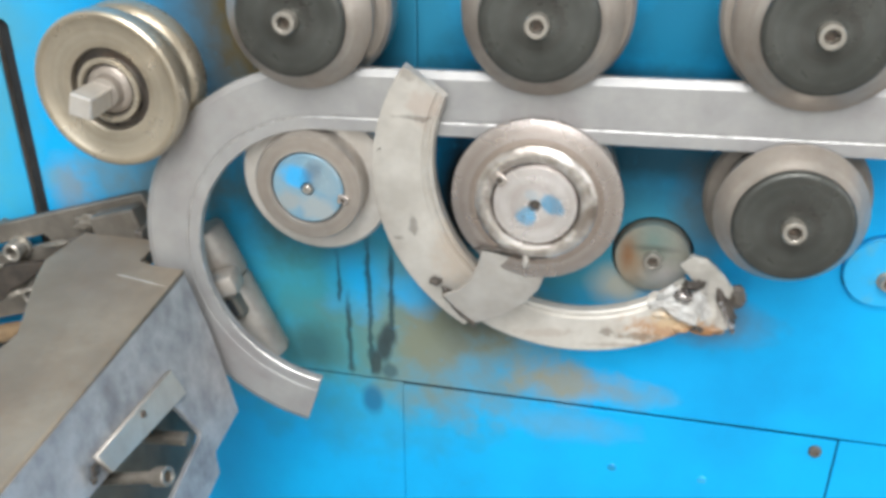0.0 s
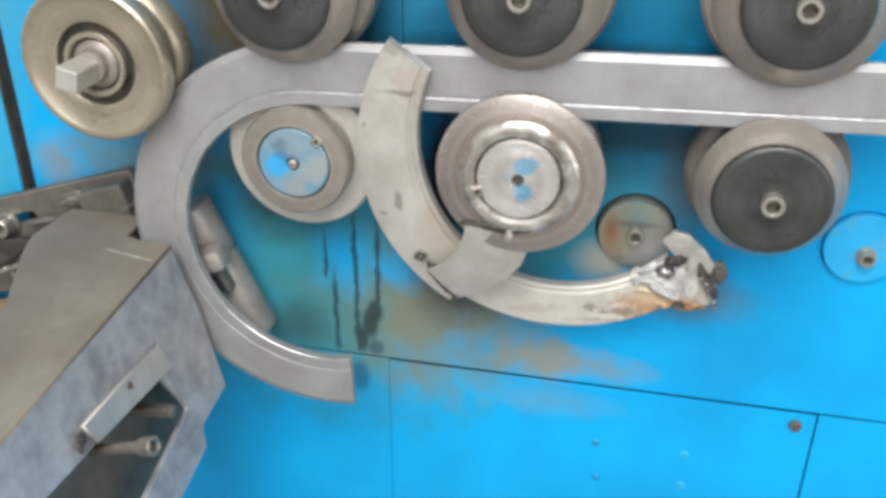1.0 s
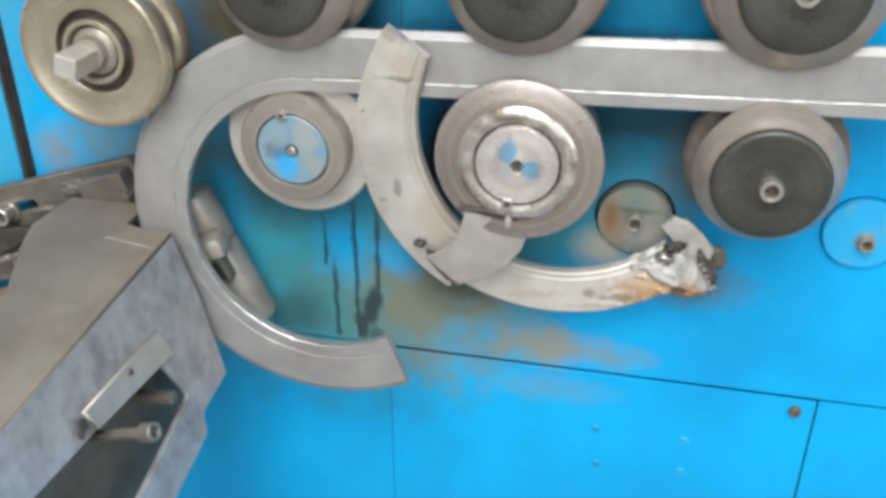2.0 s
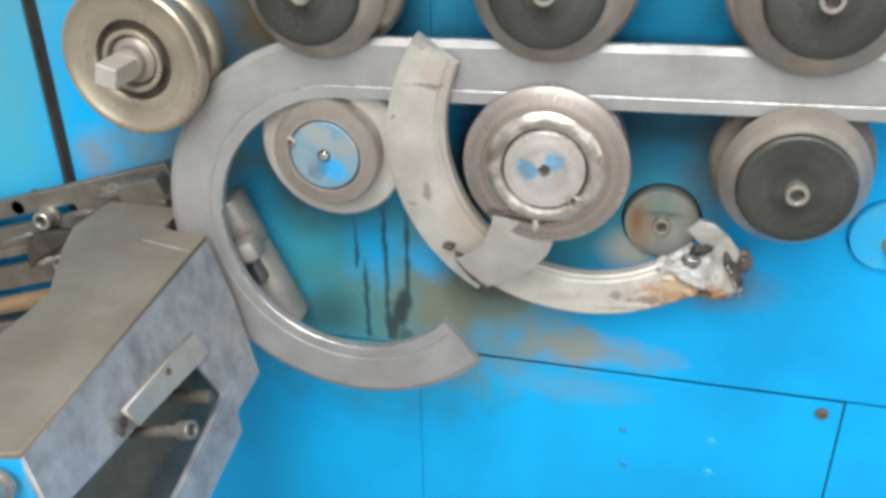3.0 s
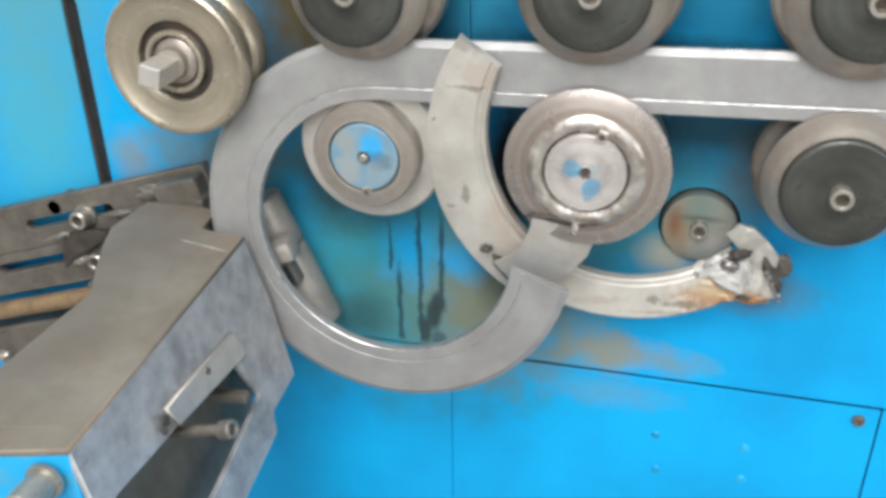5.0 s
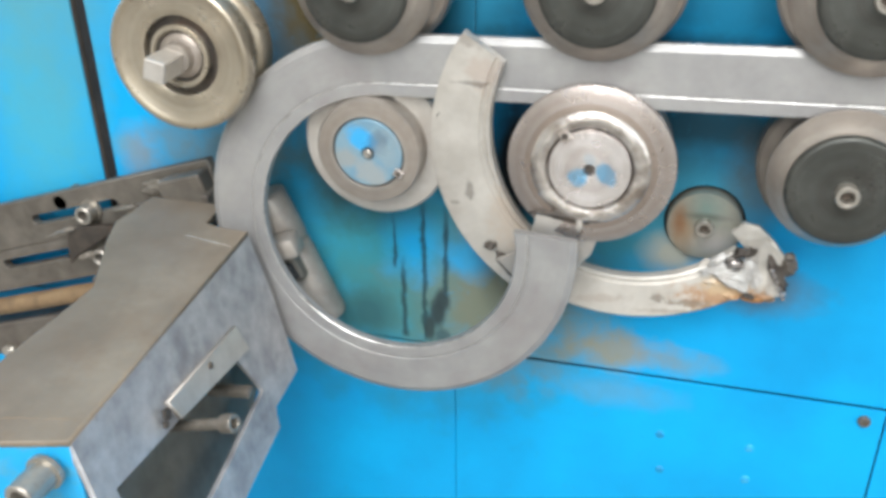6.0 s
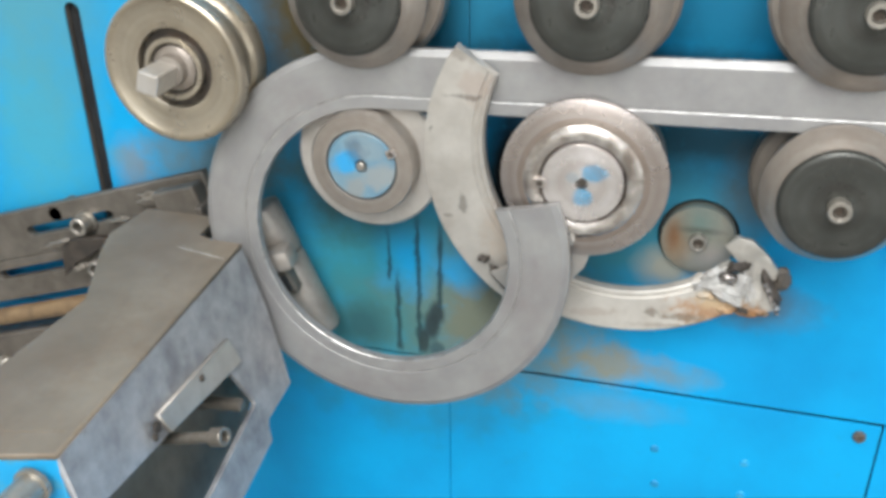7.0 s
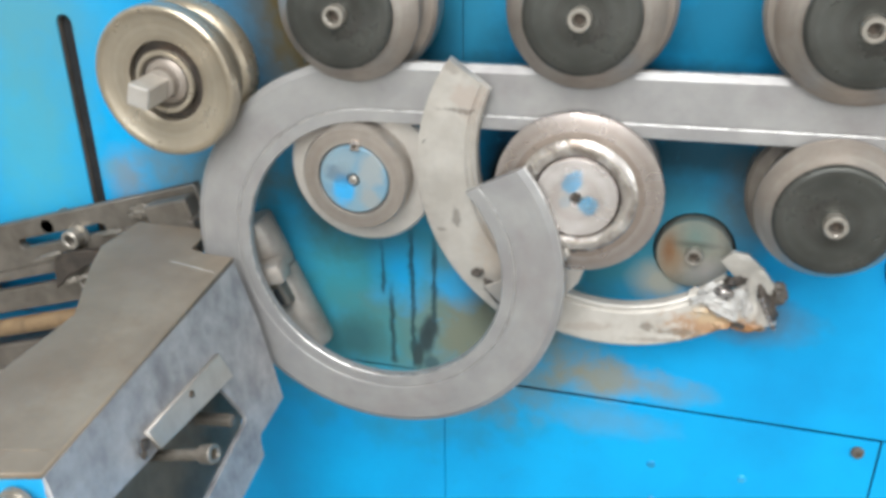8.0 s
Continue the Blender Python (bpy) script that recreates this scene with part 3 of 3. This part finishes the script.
    part("square_end", block(0.0255, 0.050, 0.0255, (0, 0, 0), 0.0024, Matrix.Translation((-0.003, -0.178, -0.002)) @ pose(0, 0, 0, 0, 14, 0)), BARE, e, "bare square shaft end")
    return e


GUIDE = guide_roller()

# ---- the bar: straight, then bent into a ring that climbs towards the viewer ----
CX, CZ, R_IN, R_OUT = -0.0510, 1.0005, 0.1620, 0.2335
FRONT, PITCH, TOP = -0.115, 0.046, 91.5
WIDE = R_OUT - R_IN


def lead(t):
    """The angle, in degrees, at which the bar's front end stands."""
    return 263.3 + 21.37 * t - 0.975 * t * t + 0.0568 * t ** 3


# across the bar: v from the inner to the outer edge, w into the depth
SECTION = [(0.0, 0.0022), (0.0006, 0.0004), (0.0016, -0.0004), (0.0150, -0.0004), (0.0160, 0.0), (0.0167, 0.0009), (0.0176, 0.0010), (0.0186, 0.0002), (0.0634, 0.0), (0.0646, 0.0008),
           (0.0706, 0.0036), (0.0714, 0.0044), (0.0715, 0.0056), (0.0715, 0.0100), (0.0705, 0.0110), (0.0010, 0.0110), (0.0, 0.0100)]


WORN = (0, 1, 3, 4, 10, 11, 12)  # edges rubbed bright


def bent(a0, a1, n, section=SECTION):
    """A stretch of the ring between two angles, round the ring's centre."""
    spots = []
    for k in range(n + 1):
        a = a0 + (a1 - a0) * k / n
        out = Vector((math.cos(radians(a)), 0, math.sin(radians(a))))
        spots.append((out * R_IN + Vector((0, FRONT - PITCH * (a - TOP) / 360, 0)), out, Vector((0, 1, 0))))
    return sweep(section, spots, WORN)


def along(ob, lengths):
    """Gives the bar's surface its place along and across the bar, so that the grain runs on from piece to piece."""
    n = len(SECTION)
    data = ob.data.attributes.new("bar_place", "FLOAT_VECTOR", "POINT").data
    for i in range(len(data)):
        data[i].vector = (lengths[i // n], SECTION[i % n][0], SECTION[i % n][1])


STEP = 0.6
COUNT = math.ceil((lead(8.0) - lead(0.0)) / STEP) + 2
bar = thing("steel_bar", (0, 0, 0), "grey steel bar half bent into a ring with cut end", "bar")
ring_mesh = bent(TOP, lead(0.0) + 0.8, 160)
ring_mesh.verts.ensure_lookup_table()
for q in range(140, 161):  # the cut end runs askew, its outer edge behind
    for i, (v, w) in enumerate(SECTION):
        o = ring_mesh.verts[q * len(SECTION) + i]
        o.co = pose(0, 0, 0, 0, 4.0 * v / WIDE * ((q - 140) / 20) ** 1.5, 0) @ o.co
front_ring = part("bent_length", ring_mesh, BAR, bar, "ring already bent, with a cut end", True, EDGE, 13)
segments = []
for k in range(COUNT):
    ob = part("bar_segment", bent(TOP - STEP, TOP, 1), BAR, bar, "", False, EDGE)
    along(ob, (R_IN * radians(STEP) * (k + 1), R_IN * radians(STEP) * k))
    segments.append(ob)
along(front_ring, [-R_IN * radians((lead(0.0) - TOP) * q / 160) for q in range(161)])
ALONG = Vector((math.cos(radians(TOP - 90)), 0, math.sin(radians(TOP - 90))))
ACROSS = Vector((math.cos(radians(TOP)), 0, math.sin(radians(TOP))))
SPAN = R_IN * radians(STEP) * COUNT
straight = part("straight_length", sweep(SECTION, [(ACROSS * R_IN + ALONG * d + Vector((0, FRONT, 0)), ACROSS, Vector((0, 1, 0))) for d in (SPAN, SPAN + 0.4, 1.7)], WORN), BAR, bar, "straight bar not yet bent", True, EDGE, 13)
along(straight, (SPAN, SPAN + 0.4, 1.7))


# ---- the welded guide arc ----
def guide_arc():
    e = thing("guide_arc", (0, 0, 0), "whitish welded steel guide arc with burnt weld lumps", "guide")
    cx, cz = 0.2500, 1.1085

    def spot(a, upper):
        out = Vector((math.cos(radians(a)), 0, math.sin(radians(a))))
        y = -0.139 + 0.105 * (a - 146) / 168
        rin = 0.1695 + (0.022 * ((205 - a) / 60) ** 2 if a < 205 else 0.0) if upper else 0.1715
        wide = (0.2455 if upper else 0.2290) - rin
        return Vector((cx, y, cz)) + out * rin, out * (wide / 0.0695), Vector((0, 1, 0))

    sec = [(0, 0.006), (0.0015, 0.0015), (0.005, 0.0), (0.008, 0.0028), (0.0115, 0.0030), (0.0145, 0.0), (0.066, -0.001), (0.069, 0.0005), (0.0695, 0.003), (0.0695, 0.013), (0, 0.013)]
    part("upper_arc", sweep(sec, [spot(145 + k * 1.5, True) for k in range(60)]), ARC, e, "whitish ground arc", True)
    part("lower_arc", sweep(sec, [spot(232 + k * 1.5, False) for k in range(53)]), ARC, e, "stained lower arc", True)
    # the finger plate between the arc and the middle roller
    outline = [(0.134, 1.046), (0.205, 1.042), (0.203, 1.020), (0.195, 0.993), (0.178, 0.968), (0.152, 0.944), (0.119, 0.926), (0.101, 0.945), (0.084, 0.967), (0.103, 0.978), (0.119, 0.998), (0.129, 1.022)]
    bm = plate(outline, 0.0045, (), UPRIGHT)
    bmesh.ops.subdivide_edges(bm, edges=bm.edges[:], cuts=2, use_grid_fill=True)
    for v in bm.verts:
        v.co.y += -0.131 + 0.034 * max(0.0, min(1.0, (1.045 - v.co.z) / 0.12)) ** 1.2
    part("finger_plate", bm, BARE, e, "bent finger plate")
    # weld beads and torn, burnt metal
    part("weld_bead", lump((0.036, 0.006, 0.007), (0.170, -0.1315, 1.046), 3, 0.5), SOOT_AND_SHADE, e, "dark weld bead")
    part("weld_bead", lump((0.0036, 0.003, 0.008), (0.182, -0.1345, 1.037), 4, 0.5), BARE, e, "bright weld spatter")
    part("weld_bead", lump((0.030, 0.007, 0.006), (0, 0, 0), 5, 0.5, Matrix.Translation((0.101, -0.098, 0.945)) @ pose(0, 0, 0, 0, 50, 0)), SOOT_AND_SHADE, e, "dark weld bead")
    part("weld_bead", lump((0.007, 0.005, 0.005), (0.071, -0.099, 0.978), 6, 0.7), SOOT_AND_SHADE, e, "dark weld spatter")
    for q, (a, b, r) in enumerate(((0.0155, 1.150, 0.004), (0.019, 1.166, 0.005), (0.0145, 1.158, 0.003))):
        part("weld_spatter", lump((r, 0.004, r * 0.8), (a, -0.121, b), 20 + q, 0.7), BARE if q % 2 else MUD_AND_SHADE, e, "weld spatter")
    flap = plate([(0.350, 1.006), (0.362, 1.022), (0.380, 1.020), (0.400, 1.002), (0.414, 0.985), (0.420, 0.962), (0.424, 0.928), (0.400, 0.922), (0.372, 0.927), (0.366, 0.955), (0.374, 0.982)], 0.007, (), UPRIGHT)
    bmesh.ops.subdivide_edges(flap, edges=flap.edges[:], cuts=3, use_grid_fill=True)
    for v in flap.verts:
        v.co.x, v.co.z = 0.395 + (v.co.x - 0.395) * 0.93, 0.950 + (v.co.z - 0.950) * 0.94
        v.co.y += -0.046 + 0.010 * noise.noise(v.co * 36) + 0.003 * noise.noise(v.co * 120)
    part("torn_flap", flap, ARC, e, "torn whitish metal flap", True)
    part("weld_lump", lump((0.013, 0.006, 0.0055), (0, 0, 0), 7, 0.5, Matrix.Translation((0.369, -0.050, 0.981)) @ pose(0, 0, 0, 0, -14, 0)), SOOT_AND_SHADE, e, "dark weld crater")
    part("weld_lump", lump((0.011, 0.006, 0.007), (0.360, -0.051, 0.966), 27, 0.5), WELD, e, "shiny weld lump")
    part("weld_lump", lump((0.026, 0.004, 0.014), (0.345, -0.042, 0.944), 8, 0.7), ARC, e, "smeared weld lump")
    part("weld_lump", lump((0.0065, 0.007, 0.024), (0, 0, 0), 9, 0.35, Matrix.Translation((0.410, -0.052, 0.957)) @ pose(0, 0, 0, 0, -32, 0)), SOOT_AND_SHADE, e, "dark weld crater")
    part("weld_lump", lump((0.010, 0.008, 0.014), (0.421, -0.046, 0.968), 31, 0.35), MUD_AND_SHADE, e, "dark weld edge")
    part("weld_lump", lump((0.020, 0.006, 0.006), (0.390, -0.042, 0.918), 10, 0.5), ARC, e, "burnt weld lump")
    part("weld_lump", lump((0.009, 0.005, 0.005), (0.362, -0.043, 0.916), 11, 0.5), ARC, e, "burnt weld lump")
    for q, (p, r, wide, high) in enumerate(((0.381, 0.922, 0.006, 0.0035), (0.404, 0.924, 0.008, 0.0035), (0.338, 0.934, 0.010, 0.003))):
        part("weld_spatter", lump((wide, 0.004, high), (p, -0.049 if p > 0.36 else -0.045, r), 80 + q, 0.8), (SOOT_AND_SHADE, RUSTY, ARC)[q], e, "weld spatter")
    for q, (p, r, long, wide, turn) in enumerate(((0.346, 0.957, 0.026, 0.0050, -24), (0.352, 0.947, 0.024, 0.0060, 8), (0.358, 0.938, 0.020, 0.0050, 30), (0.374, 0.948, 0.008, 0.0210, 12), (0.388, 0.944, 0.006, 0.0200, -14), (0.340, 0.966, 0.012, 0.0040, -40))):
        m = Matrix.Translation((p, -0.047 - 0.001 * (q % 3), r)) @ pose(0, 0, 0, 0, turn, 0)
        part("weld_splash", lump((long, 0.0035, wide), (0, 0, 0), 90 + q, 0.75, m), SILVER, e, "silvery weld splash")
    for q in range(6):
        part("weld_bead", lump((0.0030, 0.0035, 0.0030), (0.402 + 0.0036 * q, -0.059, 0.966 - 0.0072 * q), 12 + q, 0.4), WELD, e, "bright weld bead")
    return e


guide_arc()


# ---- the support box beside the ring ----
def support_box():
    e = thing("support_box", (0, 0, 0), "open steel support box with tan top plate and grey slotted side", "bracket")
    top = [(-0.227, -0.151), (-0.2014, -0.553), (-0.347, -0.593), (-0.338, -0.455), (-0.333, -0.318), (-0.385, -0.212), (-0.402, -0.165), (-0.396, -0.088), (-0.292, -0.088), (-0.290, -0.142), (-0.262, -0.150)]
    part("top_plate", plate(top, 0.007, (), Matrix.Translation((0, 0, 0.9815)), 0.0012), TAN, e, "brown smeared top plate")
    u, v, n = Vector((0.06387, -0.99796, 0)), Vector((0.24448, 0.01565, -0.96953)), Vector((0.96755, 0.06192, 0.24498))
    a = Vector((-0.227, -0.151, 0.985))

    def side(off):
        o = a + n * off
        return Matrix(((u.x, v.x, n.x, o.x), (u.y, v.y, n.y, o.y), (u.z, v.z, n.z, o.z), (0, 0, 0, 1)))

    outline = [(0, 0.0065), (-0.004, 0.091), (0.002, 0.165), (0.007, 0.205), (0.085, 0.206), (0.090, 0.214), (0.095, 0.231), (0.193, 0.238), (0.415, 0.262), (0.401, 0.0065)]
    hole = [(0.126, 0.096), (0.110, 0.135), (0.098, 0.166), (0.097, 0.171), (0.102, 0.174), (0.235, 0.190), (0.375, 0.200), (0.380, 0.076), (0.275, 0.088)]
    part("side_plate", plate(outline, 0.007, [hole], side(-0.0035), 0.001), ZINC, e, "scratched grey side plate with a long opening")
    part("tab", plate([(0.110, 0.072), (0.101, 0.108), (0.262, 0.086), (0.270, 0.060)], 0.006, (), side(0.0035), 0.001), BARE, e, "bright riveted tab")
    for p, q, r in ((0.185, 0.074, 0.004), (0.282, 0.066, 0.0065), (0.29, 0.073, 0.004)):
        bm = lump((r, r, 0.003), (0, 0, 0), int(p * 1000), 0.3, side(0.007) @ Matrix.Translation((p, q, 0)))
        part("rivet", bm, SOOT_AND_SHADE, e, "dark rivet")
    part("inner_wall", plate([(0.0, 0.01), (0.012, 0.205), (0.10, 0.240), (0.41, 0.262), (0.40, 0.01)], 0.005, (), side(-0.055), 0.001), OLIVE, e, "dark olive inner wall")
    part("inner_ledge", block(0.09, 0.014, 0.012, (0, 0, 0), 0.003, Matrix.Translation((-0.215, -0.290, 0.845)) @ pose(0, 0, 0, 0, -6, 0)), ARM, e, "worn inner bar")
    m = Matrix.Translation((-0.128, -0.402, 0.900)) @ Vector((-0.94, 0.107, -0.32)).to_track_quat("Y", "Z").to_matrix().to_4x4()
    rod = lathe([(0, 0.121), (0.0062, 0.121), (0.0062, 0.019), (0.0080, 0.018), (0.0090, 0.0165), (0.0102, 0.016), (0.0102, 0.001), (0.0094, 0), (0.0062, 0), (0.0056, 0.001), (0.0054, 0.008), (0, 0.008)], 28)
    bmesh.ops.transform(rod, matrix=m, verts=rod.verts)
    part("adjusting_screw", rod, ARMLIGHT, e, "long hollow-headed screw", True)
    front = Matrix(((0.964, 0, 0.265, -0.2745), (0.265, 0, -0.964, -0.569), (0, 1, 0, 0), (0, 0, 0, 1)))
    part("front_plate", plate([(-0.073, 0.72), (0.085, 0.72), (0.0735, 0.978), (-0.073, 0.978)], 0.008, (), front, 0.0012), BLUEPART, e, "blue painted front plate", False)
    bolt = socket_bolt(e, (-0.222, -0.566, 0.955), 0.0145, 0.036, "front_bolt")
    bm = lump((0.066, 0.0012, 0.0006), (0, 0, 0), 61, 0.5, Matrix.Translation((-0.276, -0.540, 0.9851)) @ pose(0, 0, 0, 0, 0, 13))
    part("scratch_ridge", bm, TAN, e, "rubbed ridge across the plate")
    bm = lump((0.030, 0.0012, 0.0006), (0, 0, 0), 62, 0.6, Matrix.Translation((-0.264, -0.185, 0.9851)) @ pose(0, 0, 0, 0, 0, -12))
    part("scratch_ridge", bm, BARE, e, "pale rubbed ridge")
    part("pedestal", block(0.07, 0.16, 0.98, (-0.30, -0.36, 0.489), 0.004), MUD_AND_SHADE, e, "greasy post under the box")
    part("cross_tie", block(0.10, 0.12, 0.02, (-0.27, -0.36, 0.965), 0.002), MUD_AND_SHADE, e)


support_box()


# ---- the slotted arms behind the box ----
def slotted_arms():
    m = Matrix.Translation((-0.690, -0.045, 0.917)) @ pose(0, 0, 0, 0, -17, 0)

    def arm(b0, b1, s0, s1, sb, bolt_a, bolt_b, a1, label):
        e = thing("slotted_arm", (0, 0, 0), label, "arm", "slotted adjusting arms")
        outline = [(-0.22, b0), (a1, b0), (a1, b1), (-0.22, b1)]
        slot = rounded(s0, sb - 0.009, s1, sb + 0.009, 0.0088)
        part("bar", plate(outline, 0.016, [slot], m @ Matrix.Translation((0, 0.008, 0)) @ UPRIGHT, 0.0015), ARM, e)
        b = socket_bolt(e, (0, 0, 0), 0.0135, 0.022)
        b.matrix_local = m @ Matrix.Translation((bolt_a, -0.003, bolt_b))
        w = part("spacer", lathe([(0.0, 0.046), (0.011, 0.046), (0.011, 0.0), (0.0, 0.0)], 20), MUD_AND_SHADE, e, "", True)
        w.matrix_local = m @ Matrix.Translation((bolt_a - 0.05, 0.0, bolt_b + 0.02))
        return e

    up = arm(-0.068, 0.0, 0.040, 0.205, -0.033, 0.156, -0.034, 0.372, "worn grey slotted steel arm with a socket bolt")
    part("end_block", block(0.07, 0.030, 0.075, (0, 0, 0), 0.004, m @ Matrix.Translation((0.335, -0.012, -0.045))), ARM, up, "worn end block")
    part("end_lug", block(0.012, 0.034, 0.05, (0, 0, 0), 0.003, m @ Matrix.Translation((0.366, -0.020, -0.060)) @ pose(0, 0, 0, 0, 12, 0)), MUD_AND_SHADE, up, "dark end lug")
    # a dark sheet stands in for the shaded gap between the arms
    gap_fill = [(-0.560, 0.903), (-0.530, 0.912), (-0.484, 0.919), (-0.500, 0.902), (-0.523, 0.886), (-0.548, 0.871), (-0.569, 0.849), (-0.566, 0.880)]
    part("gap_fill", plate(gap_fill, 0.012, (), Matrix.Translation((0, -0.064, 0)) @ UPRIGHT), SOOT_AND_SHADE, up, "dark sheet put where the gap between the arms is shaded")
    for q, (a, b, wide, high, turn) in enumerate(((-0.572, 0.900, 0.026, 0.0035, -22), (-0.537, 0.866, 0.012, 0.0045, -20), (-0.470, 0.945, 0.020, 0.0040, -14), (-0.425, 0.952, 0.016, 0.0055, 10), (-0.405, 0.985, 0.024, 0.010, -16))):
        bm = lump((wide, 0.006, high), (0, 0, 0), 120 + q, 0.6, Matrix.Translation((a, -0.070 if q < 2 else -0.058, b)) @ pose(0, 0, 0, 0, turn, 0))
        part("smear", bm, ARMLIGHT if q != 3 else MUD_AND_SHADE, up, "dried greasy smear")
    arm(-0.135, -0.072, -0.055, 0.085, -0.0935, 0.150, -0.102, 0.30, "worn grey lower slotted steel arm partly hidden")
    r = thing("rusty_rod", (0, 0, 0), "rusty brown round rod under the slotted arms", "rod")
    bm = lathe([(0, -0.22), (0.014, -0.22), (0.014, 0.16), (0, 0.16)], 24)
    bmesh.ops.transform(bm, matrix=m @ Matrix.Translation((0, -0.008, -0.158)) @ pose(0, 0, 0, 0, 0, -90), verts=bm.verts)
    part("rod", bm, RUSTY, r, "", True)
    part("rod_clamp", block(0.05, 0.05, 0.045, (0, 0, 0), 0.004, m @ Matrix.Translation((0.13, 0.012, -0.158))), MUD_AND_SHADE, r, "dark clamp")
    c = thing("clamp_block", (0, 0, 0), "dark greasy clamp block with a blue strap", "clamp")
    part("block", block(0.30, 0.05, 0.055, (0, 0, 0), 0.004, m @ Matrix.Translation((-0.02, 0.016, -0.215))), MUD_AND_SHADE, c)
    part("strap", block(0.035, 0.006, 0.014, (0, 0, 0), 0.002, m @ Matrix.Translation((0.035, -0.013, -0.207))), CABLE, c, "blue strap")
    for q in range(7):
        a = -0.12 + 0.035 * q
        bm = lump((0.013, 0.012, 0.010), (0, 0, 0), 40 + q, 0.4, m @ Matrix.Translation((a, -0.012, -0.235 - 0.012 * (q % 3))))
        part("chip", bm, BOLT if q % 3 == 0 else ARM, c, "oily metal chip")


slotted_arms()


# ---- the upright roller inside the ring ----
def side_roller():
    e = thing("side_roller", (0, 0, 0), "greasy upright steel side roller on a block", "roller")
    m = Matrix.Translation((-0.2600, -0.048, 0.985)) @ pose(0, 0, 0, 0, -24, 0) @ pose(0, 0, 0, -90, 0, 0)
    up = lathe([(0, 0.0), (0.020, 0.0), (0.0335, 0.002), (0.0355, 0.005), (0.0355, 0.072), (0.034, 0.075), (0.020, 0.076)], 48)
    low = lathe([(0.02, 0.074), (0.0335, 0.078), (0.0345, 0.085), (0.0345, 0.195), (0.032, 0.200), (0, 0.201)], 48)
    for name, bm in (("drum", up), ("lower_drum", low)):
        bmesh.ops.transform(bm, matrix=m, verts=bm.verts)
        part(name, bm, PALE, e, "", True)
    lug = part("lug", block(0.056, 0.040, 0.030, (0, 0, 0), 0.008, Matrix.Translation((-0.216, -0.088, 0.932)) @ pose(0, 0, 0, 0, -18, 10)), PALE, e, "rubbed rounded lug", True)
    # no real opening: a black block gives the hole its shade
    part("hole", block(0.019, 0.006, 0.024, (0, 0, 0), 0.002, Matrix.Translation((-0.203, -0.0945, 0.899)) @ pose(0, 0, 0, 0, -24, 0)), BLACK, lug, "black block in place of a shaded square hole")
    part("lug_web", block(0.034, 0.030, 0.056, (0, 0, 0), 0.006, Matrix.Translation((-0.212, -0.075, 0.902)) @ pose(0, 0, 0, 0, -24, 0)), ARM, e, "greasy web")
    part("mount", block(0.03, 0.05, 0.12, (0, 0, 0), 0.004, Matrix.Translation((-0.236, -0.022, 0.90)) @ pose(0, 0, 0, 0, -24, 0)), MUD_AND_SHADE, e, "dark mounting block")


side_roller()


# ---- moving things ----
def motions():
    times = [k * 0.1 for k in range(81)]

    def ring_pose(turn):
        return pose(CX + DRIFT[0] * turn / 138, -PITCH * turn / 360, CZ + DRIFT[1] * turn / 138, 0, -turn, 0)

    walk(front_ring, [(t, ring_pose(lead(t) - lead(0))) for t in times])
    for k, ob in enumerate(segments):
        lift = 0.00004 * (k % 2)

        def place(t):
            turn = lead(t) - lead(0) - k * STEP
            if turn >= 0:
                return Matrix.Translation((0, lift, 0)) @ ring_pose(turn)
            d = ALONG * (-R_IN * radians(turn))
            return pose(CX + d.x, lift, CZ + d.z)

        walk(ob, [(t, place(t)) for t in times])
    walk(straight, [(t, Matrix.Translation(Vector((CX, 0, CZ)) - ALONG * (R_IN * radians(lead(t) - lead(0))))) for t in times])
    for ob, sense, start in TURNED:
        x, y, z = ob.location
        walk(ob, [(t, pose(x, y, z, 0, -(start + sense * 57.0 * t), 0)) for t in times])
    body = [o for o in GUIDE.children if o.name.startswith("roller_body")][0]
    walk(body, [(t, pose(0, 0, 0, 0, 2.6 * (lead(t) - lead(0)), 0)) for t in times])


DRIFT = (0.001, -0.003)  # the ring sags a little as it grows
motions()
